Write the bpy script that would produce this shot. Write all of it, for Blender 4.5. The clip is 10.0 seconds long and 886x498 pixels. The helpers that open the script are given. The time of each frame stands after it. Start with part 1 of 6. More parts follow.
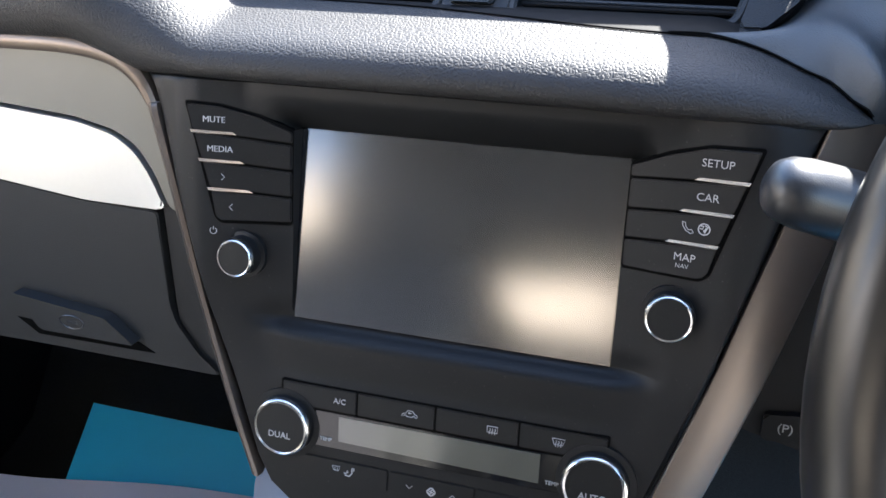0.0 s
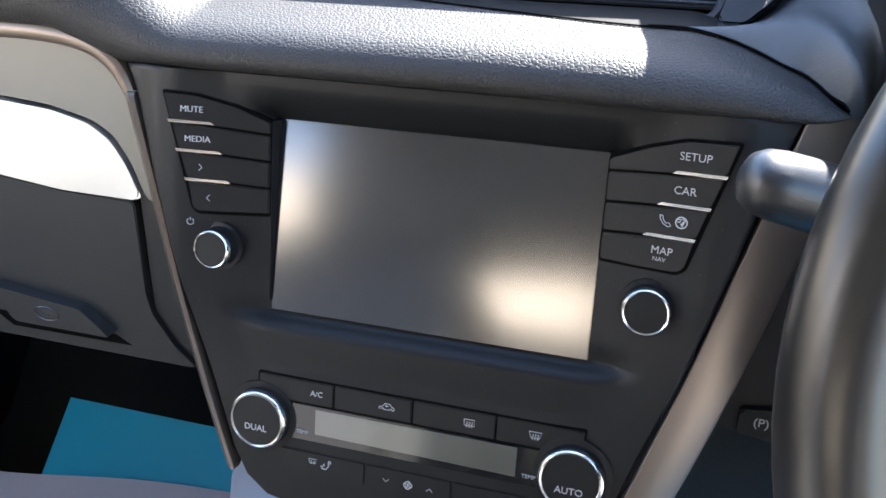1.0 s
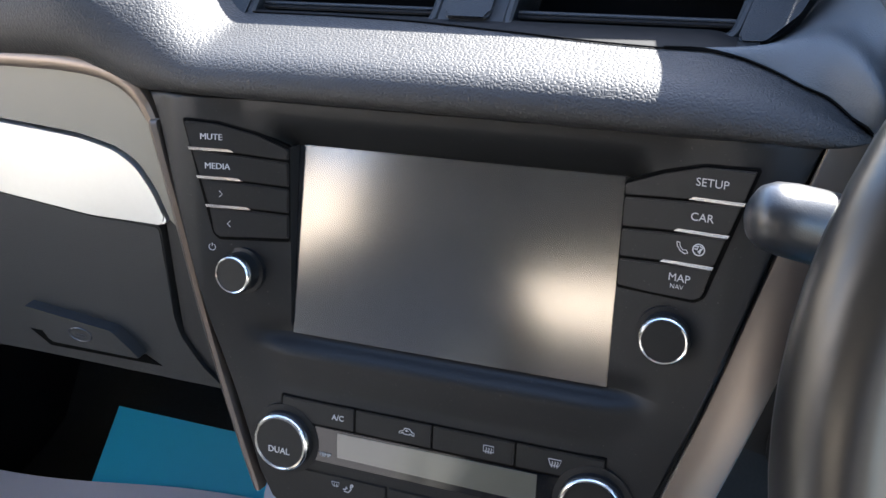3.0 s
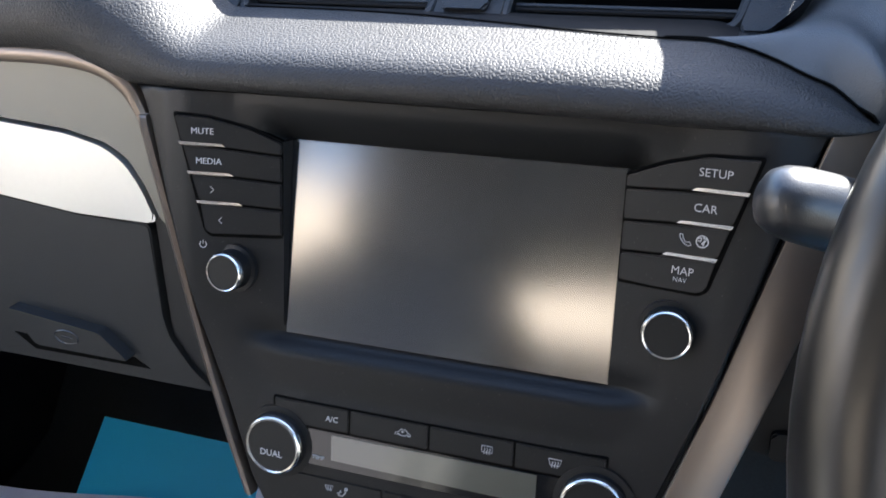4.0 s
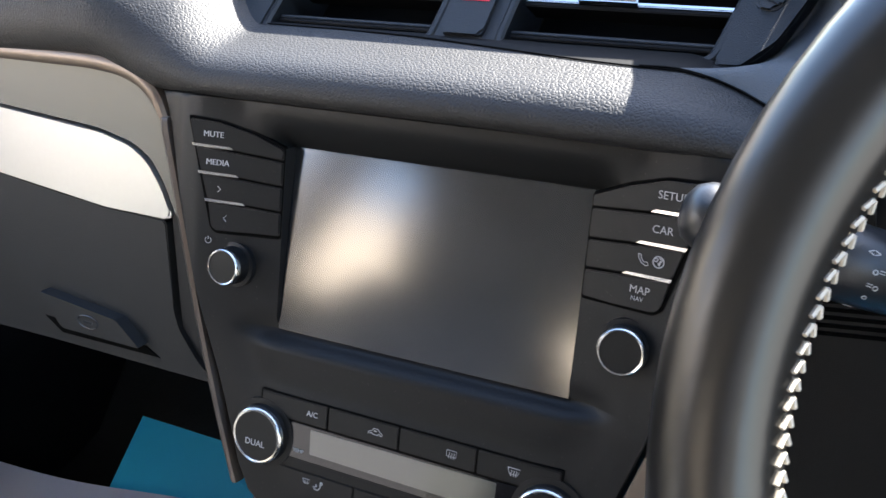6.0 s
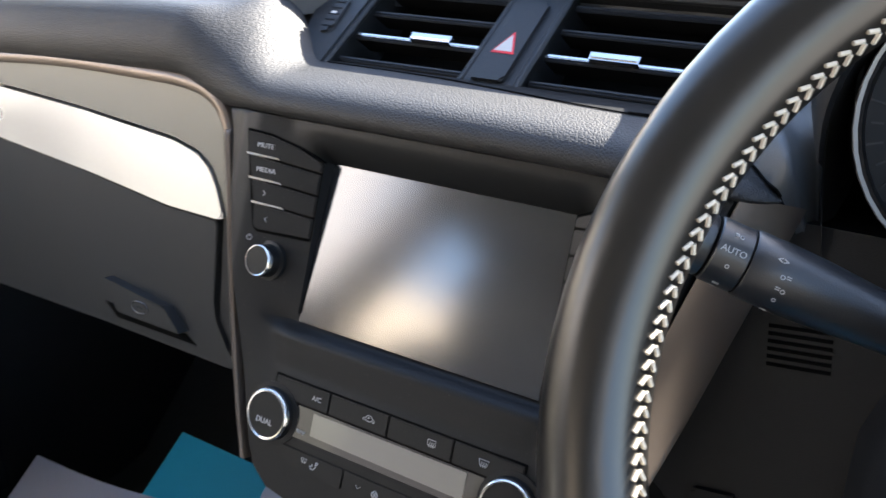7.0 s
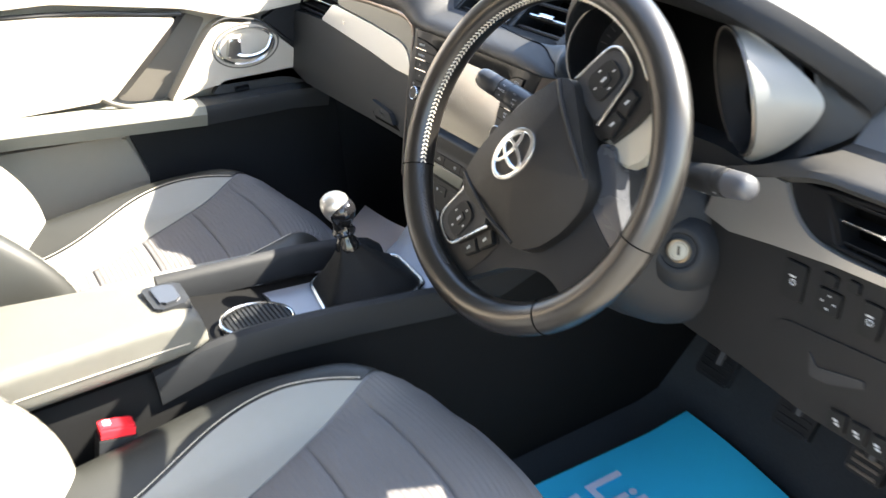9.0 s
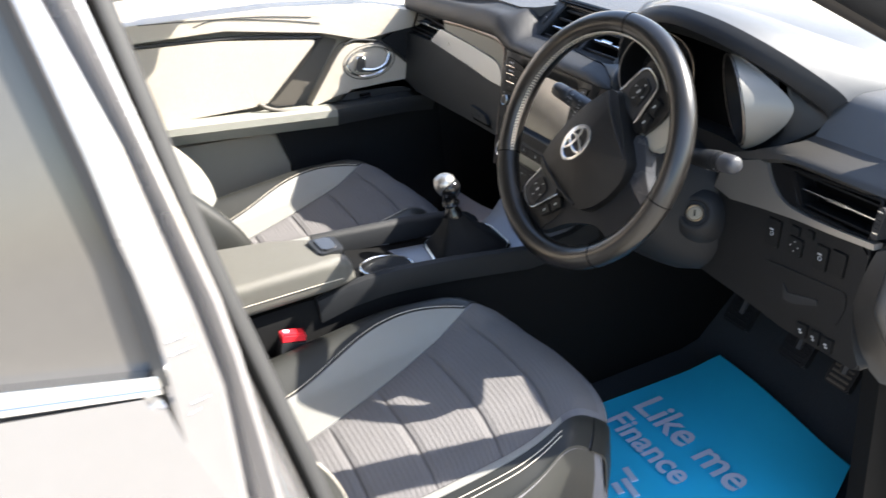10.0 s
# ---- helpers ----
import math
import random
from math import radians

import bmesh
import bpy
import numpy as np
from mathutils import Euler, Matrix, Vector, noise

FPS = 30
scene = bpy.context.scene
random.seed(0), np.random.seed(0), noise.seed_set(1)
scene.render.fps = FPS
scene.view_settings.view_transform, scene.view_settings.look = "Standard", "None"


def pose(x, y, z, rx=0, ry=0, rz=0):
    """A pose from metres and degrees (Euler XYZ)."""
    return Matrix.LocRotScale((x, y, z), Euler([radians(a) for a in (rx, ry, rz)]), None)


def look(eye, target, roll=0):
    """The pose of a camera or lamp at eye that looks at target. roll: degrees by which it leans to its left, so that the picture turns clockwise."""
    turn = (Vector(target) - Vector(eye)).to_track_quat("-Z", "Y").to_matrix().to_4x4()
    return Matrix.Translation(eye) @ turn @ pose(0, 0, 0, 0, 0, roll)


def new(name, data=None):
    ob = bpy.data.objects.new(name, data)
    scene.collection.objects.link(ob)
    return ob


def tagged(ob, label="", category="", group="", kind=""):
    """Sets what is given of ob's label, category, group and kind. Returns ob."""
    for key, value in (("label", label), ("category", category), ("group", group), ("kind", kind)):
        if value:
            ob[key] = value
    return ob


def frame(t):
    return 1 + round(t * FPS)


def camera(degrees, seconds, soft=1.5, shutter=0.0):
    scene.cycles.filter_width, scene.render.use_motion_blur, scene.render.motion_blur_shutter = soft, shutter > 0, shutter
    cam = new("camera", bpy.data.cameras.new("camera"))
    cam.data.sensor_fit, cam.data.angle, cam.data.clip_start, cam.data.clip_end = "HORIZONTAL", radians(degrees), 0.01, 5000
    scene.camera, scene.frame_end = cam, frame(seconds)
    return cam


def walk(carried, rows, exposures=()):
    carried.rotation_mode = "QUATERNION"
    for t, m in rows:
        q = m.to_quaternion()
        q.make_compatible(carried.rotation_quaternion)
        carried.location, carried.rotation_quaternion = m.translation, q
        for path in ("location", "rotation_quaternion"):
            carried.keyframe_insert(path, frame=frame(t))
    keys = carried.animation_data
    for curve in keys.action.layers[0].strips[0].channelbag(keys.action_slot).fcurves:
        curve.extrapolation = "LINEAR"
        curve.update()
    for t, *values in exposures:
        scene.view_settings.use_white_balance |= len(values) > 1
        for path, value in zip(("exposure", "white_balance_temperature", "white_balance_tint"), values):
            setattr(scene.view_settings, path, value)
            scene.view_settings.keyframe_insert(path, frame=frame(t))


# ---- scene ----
cam = camera(51.6, 10.0, shutter=0.4)
PATH = [
    (0, (0.135, -0.354, 1.165), (-0.442, 1.2, 0.046), -4.3),
    (0.5, (0.135, -0.358, 1.16), (-0.428, 1.2, 0.04), -3.6),
    (1, (0.138, -0.354, 1.161), (-0.406, 1.21, 0.039), -3.2),
    (1.5, (0.143, -0.352, 1.158), (-0.391, 1.22, 0.043), -2.9),
    (2, (0.142, -0.351, 1.157), (-0.409, 1.218, 0.045), -3.2),
    (2.5, (0.146, -0.351, 1.163), (-0.458, 1.204, 0.059), -4.4),
    (2.7, (0.156, -0.340, 1.171), (-0.502, 1.180, 0.049), -5.9),
    (3.8, (0.154, -0.333, 1.166), (-0.512, 1.182, 0.043), -6.6),
    (4, (0.149, -0.336, 1.157), (-0.493, 1.209, 0.062), -5.7),
    (4.5, (0.156, -0.327, 1.156), (-0.486, 1.235, 0.085), -4.7),
    (5, (0.166, -0.34, 1.152), (-0.501, 1.228, 0.104), -3.7),
    (5.5, (0.176, -0.354, 1.149), (-0.535, 1.212, 0.128), -3.3),
    (5.7, (0.191, -0.342, 1.148), (-0.590, 1.203, 0.145), -4.4),
    (6.8, (0.261, -0.375, 1.144), (-0.672, 1.164, 0.271), -1.8),
    (7, (0.286, -0.393, 1.127), (-0.732, 1.142, 0.349), -0.3),
    (7.2, (0.331, -0.376, 1.136), (-0.827, 1.039, 0.326), -0.8),
    (7.5, (0.427, -0.401, 1.084), (-0.902, 0.909, 0.362), 1.8),
    (7.8, (0.568, -0.402, 1.128), (-0.937, 0.674, 0.369), 0.8),
    (8, (0.662, -0.44, 1.17), (-0.884, 0.559, 0.388), 0.4),
    (8.5, (0.89, -0.546, 1.269), (-0.683, 0.307, 0.376), -2.9),
    (9, (1.124, -0.638, 1.352), (-0.431, 0.193, 0.407), -4.8),
    (9.5, (1.363, -0.71, 1.428), (-0.235, 0.053, 0.498), -5.6),
    (10, (1.486, -0.841, 1.494), (-0.155, -0.161, 0.575), -6.5),
]
EXPOSURES = [(0.0, 3.51, 6220, 10), (1.5, 3.7, 6220, 10), (2.5, 3.57, 6220, 10), (4.5, 3.32, 6220, 10), (5.5, 3.28, 6320, 10), (7.0, 3.3, 6600, 10), (7.5, 3.15, 6850, 8), (8.0, 3.5, 7300, 5), (9.0, 3.47, 7000, 8), (10.0, 2.45, 6600, 10)]
walk(cam, [(t, look(eye, target, roll)) for t, eye, target, roll in PATH], EXPOSURES)

# ---- world and sun ----
SUN_AZ, SUN_EL = 19.0, 40.0      # azimuth from straight ahead towards the driver's side
world = bpy.data.worlds.new("daylight")
scene.world = world
world.use_nodes = True
wn = world.node_tree.nodes
sky = wn.new("ShaderNodeTexSky")
sky.sky_type, sky.sun_disc = "NISHITA", False
sky.sun_elevation, sky.sun_rotation = radians(SUN_EL), radians(SUN_AZ)
wn["Background"].inputs["Strength"].default_value = 0.125
world.node_tree.links.new(sky.outputs["Color"], wn["Background"].inputs["Color"])
sun = new("sun", bpy.data.lights.new("sun", "SUN"))
sun.data.energy, sun.data.angle, sun.data.color = 4.7, radians(0.5), (1.0, 0.95, 0.87)
_s = Vector((math.sin(radians(SUN_AZ)) * math.cos(radians(SUN_EL)), math.cos(radians(SUN_AZ)) * math.cos(radians(SUN_EL)), math.sin(radians(SUN_EL))))
sun.matrix_world = look(_s * 20, (0, 0, 0))


# ---- materials ----
def material(name, colour, rough=0.5, metal=0.0, vary=0.12, scale=60.0, bump=0.0, bump_scale=400.0, leather=False, coat=0.0, dust=0.0, spec=0.5, ribs=0.0):
    m = bpy.data.materials.new(name)
    m.use_nodes = True
    t, n = m.node_tree.links, m.node_tree.nodes
    b = n["Principled BSDF"]
    b.inputs["Metallic"].default_value = metal
    b.inputs["Coat Weight"].default_value = coat
    b.inputs["Specular IOR Level"].default_value = spec
    geo = n.new("ShaderNodeNewGeometry")
    nz = n.new("ShaderNodeTexNoise")
    nz.inputs["Scale"].default_value, nz.inputs["Detail"].default_value = scale, 4.0
    t.new(geo.outputs["Position"], nz.inputs["Vector"])
    big = n.new("ShaderNodeTexNoise")
    big.inputs["Scale"].default_value, big.inputs["Detail"].default_value = 7.0, 5.0
    t.new(geo.outputs["Position"], big.inputs["Vector"])
    mix = n.new("ShaderNodeMix")
    mix.data_type = "RGBA"
    c = Vector(colour)
    mix.inputs["A"].default_value = (*(c * (1 - vary)), 1)
    mix.inputs["B"].default_value = (*[min(1, v) for v in c * (1 + vary)], 1)
    add = n.new("ShaderNodeMath")
    add.operation = "ADD"
    half = n.new("ShaderNodeMath")
    half.operation = "MULTIPLY_ADD"
    half.inputs[1].default_value, half.inputs[2].default_value = 0.5, 0.0
    t.new(nz.outputs["Fac"], add.inputs[0])
    t.new(big.outputs["Fac"], add.inputs[1])
    t.new(add.outputs[0], half.inputs[0])
    t.new(half.outputs[0], mix.inputs["Factor"])
    last = mix.outputs["Result"]
    if dust:
        # fine pale specks and faint smears
        sp = n.new("ShaderNodeTexNoise")
        sp.inputs["Scale"].default_value, sp.inputs["Detail"].default_value = 900.0, 2.0
        t.new(geo.outputs["Position"], sp.inputs["Vector"])
        ramp = n.new("ShaderNodeMapRange")
        ramp.inputs["From Min"].default_value, ramp.inputs["From Max"].default_value = 0.70, 0.80
        ramp.inputs["To Max"].default_value = dust
        t.new(sp.outputs["Fac"], ramp.inputs["Value"])
        dm = n.new("ShaderNodeMix")
        dm.data_type = "RGBA"
        dm.inputs["B"].default_value = (0.45, 0.43, 0.40, 1)
        t.new(ramp.outputs["Result"], dm.inputs["Factor"])
        t.new(last, dm.inputs["A"])
        last = dm.outputs["Result"]
    t.new(last, b.inputs["Base Color"])
    rr = n.new("ShaderNodeMapRange")
    rr.inputs["To Min"].default_value, rr.inputs["To Max"].default_value = max(0.02, rough - 0.07), min(1, rough + 0.07)
    t.new(big.outputs["Fac"], rr.inputs["Value"])
    t.new(rr.outputs["Result"], b.inputs["Roughness"])
    if bump:
        bp = n.new("ShaderNodeBump")
        bp.inputs["Strength"].default_value, bp.inputs["Distance"].default_value = bump, 0.0012
        if leather:
            vo = n.new("ShaderNodeTexVoronoi")
            vo.feature = "DISTANCE_TO_EDGE"
            vo.inputs["Scale"].default_value = bump_scale
            warp = n.new("ShaderNodeTexNoise")
            warp.inputs["Scale"].default_value = bump_scale * 0.5
            t.new(geo.outputs["Position"], warp.inputs["Vector"])
            va = n.new("ShaderNodeVectorMath")
            va.operation = "MULTIPLY_ADD"
            va.inputs[1].default_value = (0.7 / bump_scale,) * 3
            t.new(warp.outputs["Color"], va.inputs[0])
            t.new(geo.outputs["Position"], va.inputs[2])
            t.new(va.outputs[0], vo.inputs["Vector"])
            cr = n.new("ShaderNodeMapRange")
            cr.inputs["From Max"].default_value = 0.28
            t.new(vo.outputs["Distance"], cr.inputs["Value"])
            t.new(cr.outputs["Result"], bp.inputs["Height"])
        else:
            fn = n.new("ShaderNodeTexNoise")
            fn.inputs["Scale"].default_value, fn.inputs["Detail"].default_value = bump_scale, 3.0
            t.new(geo.outputs["Position"], fn.inputs["Vector"])
            t.new(fn.outputs["Fac"], bp.inputs["Height"])
        t.new(bp.outputs["Normal"], b.inputs["Normal"])
    return m


SOFT = material("soft_dash_leather", (0.017, 0.017, 0.0175), 0.56, spec=0.38, bump=0.26, bump_scale=480, leather=True, vary=0.15)
# paler than DASH: the sun's sheen on the top is put in this colour
DASHTOP = material("dash_top_vinyl_sheen", (0.066, 0.069, 0.073), 0.5, spec=0.5, bump=0.4, bump_scale=1100, vary=0.1)
# darkened for the shade of an open door that isn't built
DASHEND = material("shaded_dash_end", (0.0135, 0.013, 0.0125), 0.45, spec=0.4, bump=0.3, bump_scale=1400)
DASH = material("dash_plastic", (0.012, 0.0132, 0.0148), 0.46, spec=0.33, bump=0.35, bump_scale=1500, vary=0.12)
FASCIA = material("satin_black_fascia", (0.0064, 0.0070, 0.0076), 0.48, spec=0.25, bump=0.06, bump_scale=1800, dust=0.12)
KEY = material("button_black", (0.0062, 0.0068, 0.0074), 0.44, spec=0.25, bump=0.08, bump_scale=2000, dust=0.08)
DARKGAP = material("shadow_gap_black", (0.002, 0.002, 0.002), 0.8, spec=0.05)
CHROME = material("satin_chrome", (0.66, 0.66, 0.65), 0.20, 1.0, vary=0.04)
SILVER = material("silver_trim", (0.64, 0.65, 0.67), 0.30, 0.85, vary=0.05, scale=300)
BLADE = material("satin_greige_blade", (0.165, 0.135, 0.112), 0.38, 0.7, vary=0.05, scale=300)
STALK = material("stalk_plastic", (0.012, 0.013, 0.015), 0.36, vary=0.1, spec=0.6, bump=0.1, bump_scale=1500)
OLIVE = material("grey_olive_trim", (0.17, 0.165, 0.145), 0.42, 0.3, vary=0.06)
PRINT = material("white_print", (0.38, 0.38, 0.38), 0.6, vary=0.03)
PRINTDIM = material("grey_print", (0.35, 0.36, 0.36), 0.6, vary=0.03)
SCREEN = material("anti_glare_screen", (0.009, 0.011, 0.013), 0.15, vary=0.05, spec=1.0, bump=0.0)
SCREEN.node_tree.nodes["Principled BSDF"].inputs["IOR"].default_value = 1.66
LCD = material("climate_lcd", (0.08, 0.08, 0.066), 0.13, vary=0.06, spec=0.9)
GLOSS = material("gloss_black", (0.008, 0.008, 0.009), 0.08, dust=0.05)
RIMLEATHER = material("wheel_leather", (0.0085, 0.0077, 0.0069), 0.30, spec=0.6, bump=0.0, bump_scale=1000, leather=True)
GAITER = material("black_gaiter_leather", (0.0045, 0.0045, 0.0045), 0.6, spec=0.2, bump=0.2, bump_scale=500, leather=True)
THREAD = material("pale_thread", (0.52, 0.47, 0.39), 0.7)
PADMAT = material("airbag_cover", (0.0080, 0.0074, 0.0070), 0.44, spec=0.3, bump=0.4, bump_scale=1300)
FABRIC = material("dark_woven_fabric", (0.158, 0.154, 0.163), 0.9, bump=0.8, bump_scale=1400, vary=0.25, scale=500, spec=0.2)
RIBFABRIC = material("ribbed_fabric", (0.130, 0.124, 0.124), 0.9, bump=0.8, bump_scale=1600, vary=0.25, scale=600, spec=0.2)
PALE = material("pale_grey_leather", (0.215, 0.213, 0.198), 0.5, bump=0.35, bump_scale=700, leather=True, vary=0.06)
DARKLEATHER = material("dark_seat_leather", (0.0135, 0.014, 0.0125), 0.48, bump=0.08, bump_scale=900, leather=True, vary=0.08)
DOORPALE = material("pale_door_vinyl", (0.46, 0.415, 0.345), 0.55, bump=0.35, bump_scale=800, leather=True, vary=0.06)
DOORGREY = material("greige_door_plastic", (0.25, 0.228, 0.19), 0.5, bump=0.25, bump_scale=1500, vary=0.06)
DARKPLASTIC = material("dark_cabin_plastic", (0.015, 0.016, 0.0178), 0.50, spec=0.4, bump=0.3, bump_scale=1400)
CARPET = material("black_carpet", (0.044, 0.048, 0.052), 0.98, bump=1.0, bump_scale=900, vary=0.4, scale=300, spec=0.1)
CONSOLE = material("console_silver_plate", (0.27, 0.28, 0.31), 0.42, 0.4, vary=0.05)
DOORARM = material("door_armrest_vinyl", (0.21, 0.21, 0.183), 0.5, bump=0.3, bump_scale=800, leather=True, vary=0.06)
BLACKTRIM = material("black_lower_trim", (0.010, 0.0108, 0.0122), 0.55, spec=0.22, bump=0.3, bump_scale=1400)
ARMREST = material("armrest_vinyl", (0.098, 0.094, 0.081), 0.5, bump=0.35, bump_scale=800, leather=True, vary=0.06)
MATBLUE = material("blue_paper_mat", (0.0224, 0.546, 0.81), 0.55, vary=0.05, bump=0.1, bump_scale=200)
MATWHITE = material("white_paper", (0.62, 0.62, 0.72), 0.7, vary=0.03)
PAINT = material("silver_grey_paint", (0.30, 0.293, 0.292), 0.26, 0.7, vary=0.06, coat=0.6, dust=0.1)
RUBBER = material("door_seal_rubber", (0.022, 0.022, 0.022), 0.6, bump=0.2)
# door plastic darkened: the recess's shade is put in this colour
CUPSHADE = material("shaded_recess_plastic", (0.085, 0.076, 0.064), 0.5, bump=0.25, bump_scale=1500, vary=0.06)
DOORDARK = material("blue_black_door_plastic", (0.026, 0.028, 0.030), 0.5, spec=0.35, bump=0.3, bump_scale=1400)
TINT = material("dark_tinted_glass", (0.075, 0.070, 0.064), 0.10, vary=0.10, dust=0.08)
HEADLINER = material("grey_headliner", (0.26, 0.27, 0.28), 0.95, bump=0.5, bump_scale=900)
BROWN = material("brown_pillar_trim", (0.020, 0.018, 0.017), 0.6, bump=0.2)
# one silver spoke trim: SPOKE paints its sunlit tone, SPOKEDARK its shaded tone
SPOKE = material("sunlit_spoke_satin", (0.40, 0.385, 0.33), 0.38, 0.55, vary=0.05)
SPOKEDARK = material("dark_satin_and_spoke_shade", (0.035, 0.037, 0.042), 0.26, vary=0.05)
BOWL = material("gauge_bowl_satin", (0.15, 0.147, 0.136), 0.42, 0.2, vary=0.05)
RINGMAT = material("satin_ring_metal", (0.20, 0.18, 0.16), 0.42, 0.85, vary=0.05)
RIBBROWN = material("worn_pedal_ribs", (0.075, 0.065, 0.054), 0.5, 0.3)
SLAT = material("black_vent_slat", (0.0035, 0.0036, 0.004), 0.6, spec=0.15)
GAUGE = material("black_gauge_dial", (0.004, 0.004, 0.0045), 0.5, spec=0.25)
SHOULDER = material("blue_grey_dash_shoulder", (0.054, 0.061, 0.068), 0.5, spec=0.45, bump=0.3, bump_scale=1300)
LOWDASH = material("dark_lower_dash_plastic", (0.0078, 0.0082, 0.0088), 0.5, spec=0.28, bump=0.3, bump_scale=1500)
# near-black: shade on kick panel and console side is put in this colour
KICK = material("shade_black_trim", (0.0035, 0.0036, 0.0038), 0.7, spec=0.12, bump=0.3, bump_scale=900)
GLOVE = material("glovebox_plastic", (0.0160, 0.0172, 0.0182), 0.5, spec=0.35, bump=0.35, bump_scale=1500)
INLAY = material("satin_greige_inlay", (0.36, 0.345, 0.32), 0.34, 0.8, vary=0.05, scale=300)
ROLL = material("brown_grey_dash_roll", (0.026, 0.0245, 0.0225), 0.5, spec=0.4, bump=0.3, bump_scale=1300)
GREYTIP = material("grey_stalk_tip", (0.036, 0.037, 0.042), 0.5, vary=0.05)
KNOBSILVER = material("satin_knob_silver", (0.46, 0.45, 0.43), 0.34, 0.9, vary=0.04)
TICK = material("dim_gauge_print", (0.022, 0.022, 0.022), 0.6, vary=0.03)
RENDERWALL = material("cream_render", (0.74, 0.63, 0.50), 0.9, vary=0.08, scale=3.0, bump=0.3, bump_scale=60)
# dark only to cut off the screen's reflection on its right
DARKWALL = material("dark_backdrop_wall", (0.13, 0.10, 0.08), 0.9, vary=0.2, scale=12.0, bump=0.4, bump_scale=60)
PALEWALL = material("pale_render", (0.55, 0.52, 0.52), 0.9, vary=0.05, scale=3.0, bump=0.3, bump_scale=60)
RED = material("red_plastic", (0.6, 0.02, 0.03), 0.35, vary=0.05)
KEYMETAL = material("brass_lock_metal", (0.31, 0.26, 0.19), 0.4, 0.9)
PALEGROUND = material("pale_bounce_ground", (0.30, 0.275, 0.24), 0.95, bump=0.8, bump_scale=120, vary=0.3)


# ---- builders ----
def basis(o, u, v, n):
    return Matrix(((u[0], v[0], n[0], o[0]), (u[1], v[1], n[1], o[1]), (u[2], v[2], n[2], o[2]), (0, 0, 0, 1)))


def thing(name, base, label, category, group="", kind=""):
    e = new(name)
    e.empty_display_size = 0.02
    e.location = base
    return tagged(e, label, category, group, kind)


def part(name, bm, mat, parent=None, label="", angle=38):
    me = bpy.data.meshes.new(name)
    bmesh.ops.recalc_face_normals(bm, faces=bm.faces)
    for f in bm.faces:
        f.smooth = True
    bm.to_mesh(me)
    bm.free()
    me.set_sharp_from_angle(angle=radians(angle))
    me.materials.append(mat)
    ob = new(name, me)
    if parent:
        ob.parent = parent
        if parent.type == "EMPTY":
            ob.matrix_parent_inverse = Matrix.Translation(-parent.location)
    if label:
        tagged(ob, label)
    return ob


def fillet(pts, r, seg=5):
    """Rounds the corners of a closed outline."""
    out, k = [], len(pts)
    for i in range(k):
        p, a, b = Vector(pts[i]), Vector(pts[i - 1]), Vector(pts[(i + 1) % k])
        da, db = (a - p), (b - p)
        rr = min(r, da.length * 0.48, db.length * 0.48)
        if rr < 1e-6:
            out.append(p)
            continue
        s, e = p + da.normalized() * rr, p + db.normalized() * rr
        for j in range(seg + 1):
            t = j / seg
            out.append(s * (1 - t) ** 2 + p * 2 * t * (1 - t) + e * t * t)
    return [(q.x, q.y) for q in out]


def plate(pts, w0, w1, M=Matrix(), bevel=0.0, bm=None, seg=2):
    """An outline in the frame M drawn out from depth w0 to w1, with its front edge rounded."""
    own = bmesh.new()
    lo = [own.verts.new((x, y, w0)) for x, y in pts]
    hi = [own.verts.new((x, y, w1)) for x, y in pts]
    top = own.faces.new(hi)
    own.faces.new(lo[::-1])
    k = len(pts)
    for i in range(k):
        own.faces.new((lo[i], lo[(i + 1) % k], hi[(i + 1) % k], hi[i]))
    if bevel:
        bmesh.ops.bevel(own, geom=list(top.edges), offset=bevel, segments=seg, affect="EDGES", clamp_overlap=True)
    own.transform(M)
    if bm is None:
        return own
    me = bpy.data.meshes.new("tmp")
    own.to_mesh(me)
    own.free()
    bm.from_mesh(me)
    bpy.data.meshes.remove(me)
    return bm


def box(x0, x1, y0, y1, z0, z1, r=0.004, bm=None, M=Matrix()):
    return plate([(x0, y0), (x1, y0), (x1, y1), (x0, y1)], z0, z1, M, r, bm)


def loft(rings, closed=True, caps=True, bm=None):
    bm = bm or bmesh.new()
    vs = [[bm.verts.new(p) for p in r] for r in rings]
    k = len(vs[0])
    for a, b in zip(vs, vs[1:]):
        for i in range(k if closed else k - 1):
            bm.faces.new((a[i], a[(i + 1) % k], b[(i + 1) % k], b[i]))
    if caps and closed:
        bm.faces.new(vs[0][::-1])
        bm.faces.new(vs[-1])
    return bm


def lathe(profile, M=Matrix(), seg=40, bm=None, caps=True):
    """A profile of (radius, height) turned round the frame's third axis."""
    rings = [[M @ Vector((r * math.cos(2 * math.pi * i / seg), r * math.sin(2 * math.pi * i / seg), h)) for i in range(seg)] for r, h in profile]
    return loft(rings, bm=bm, caps=caps)


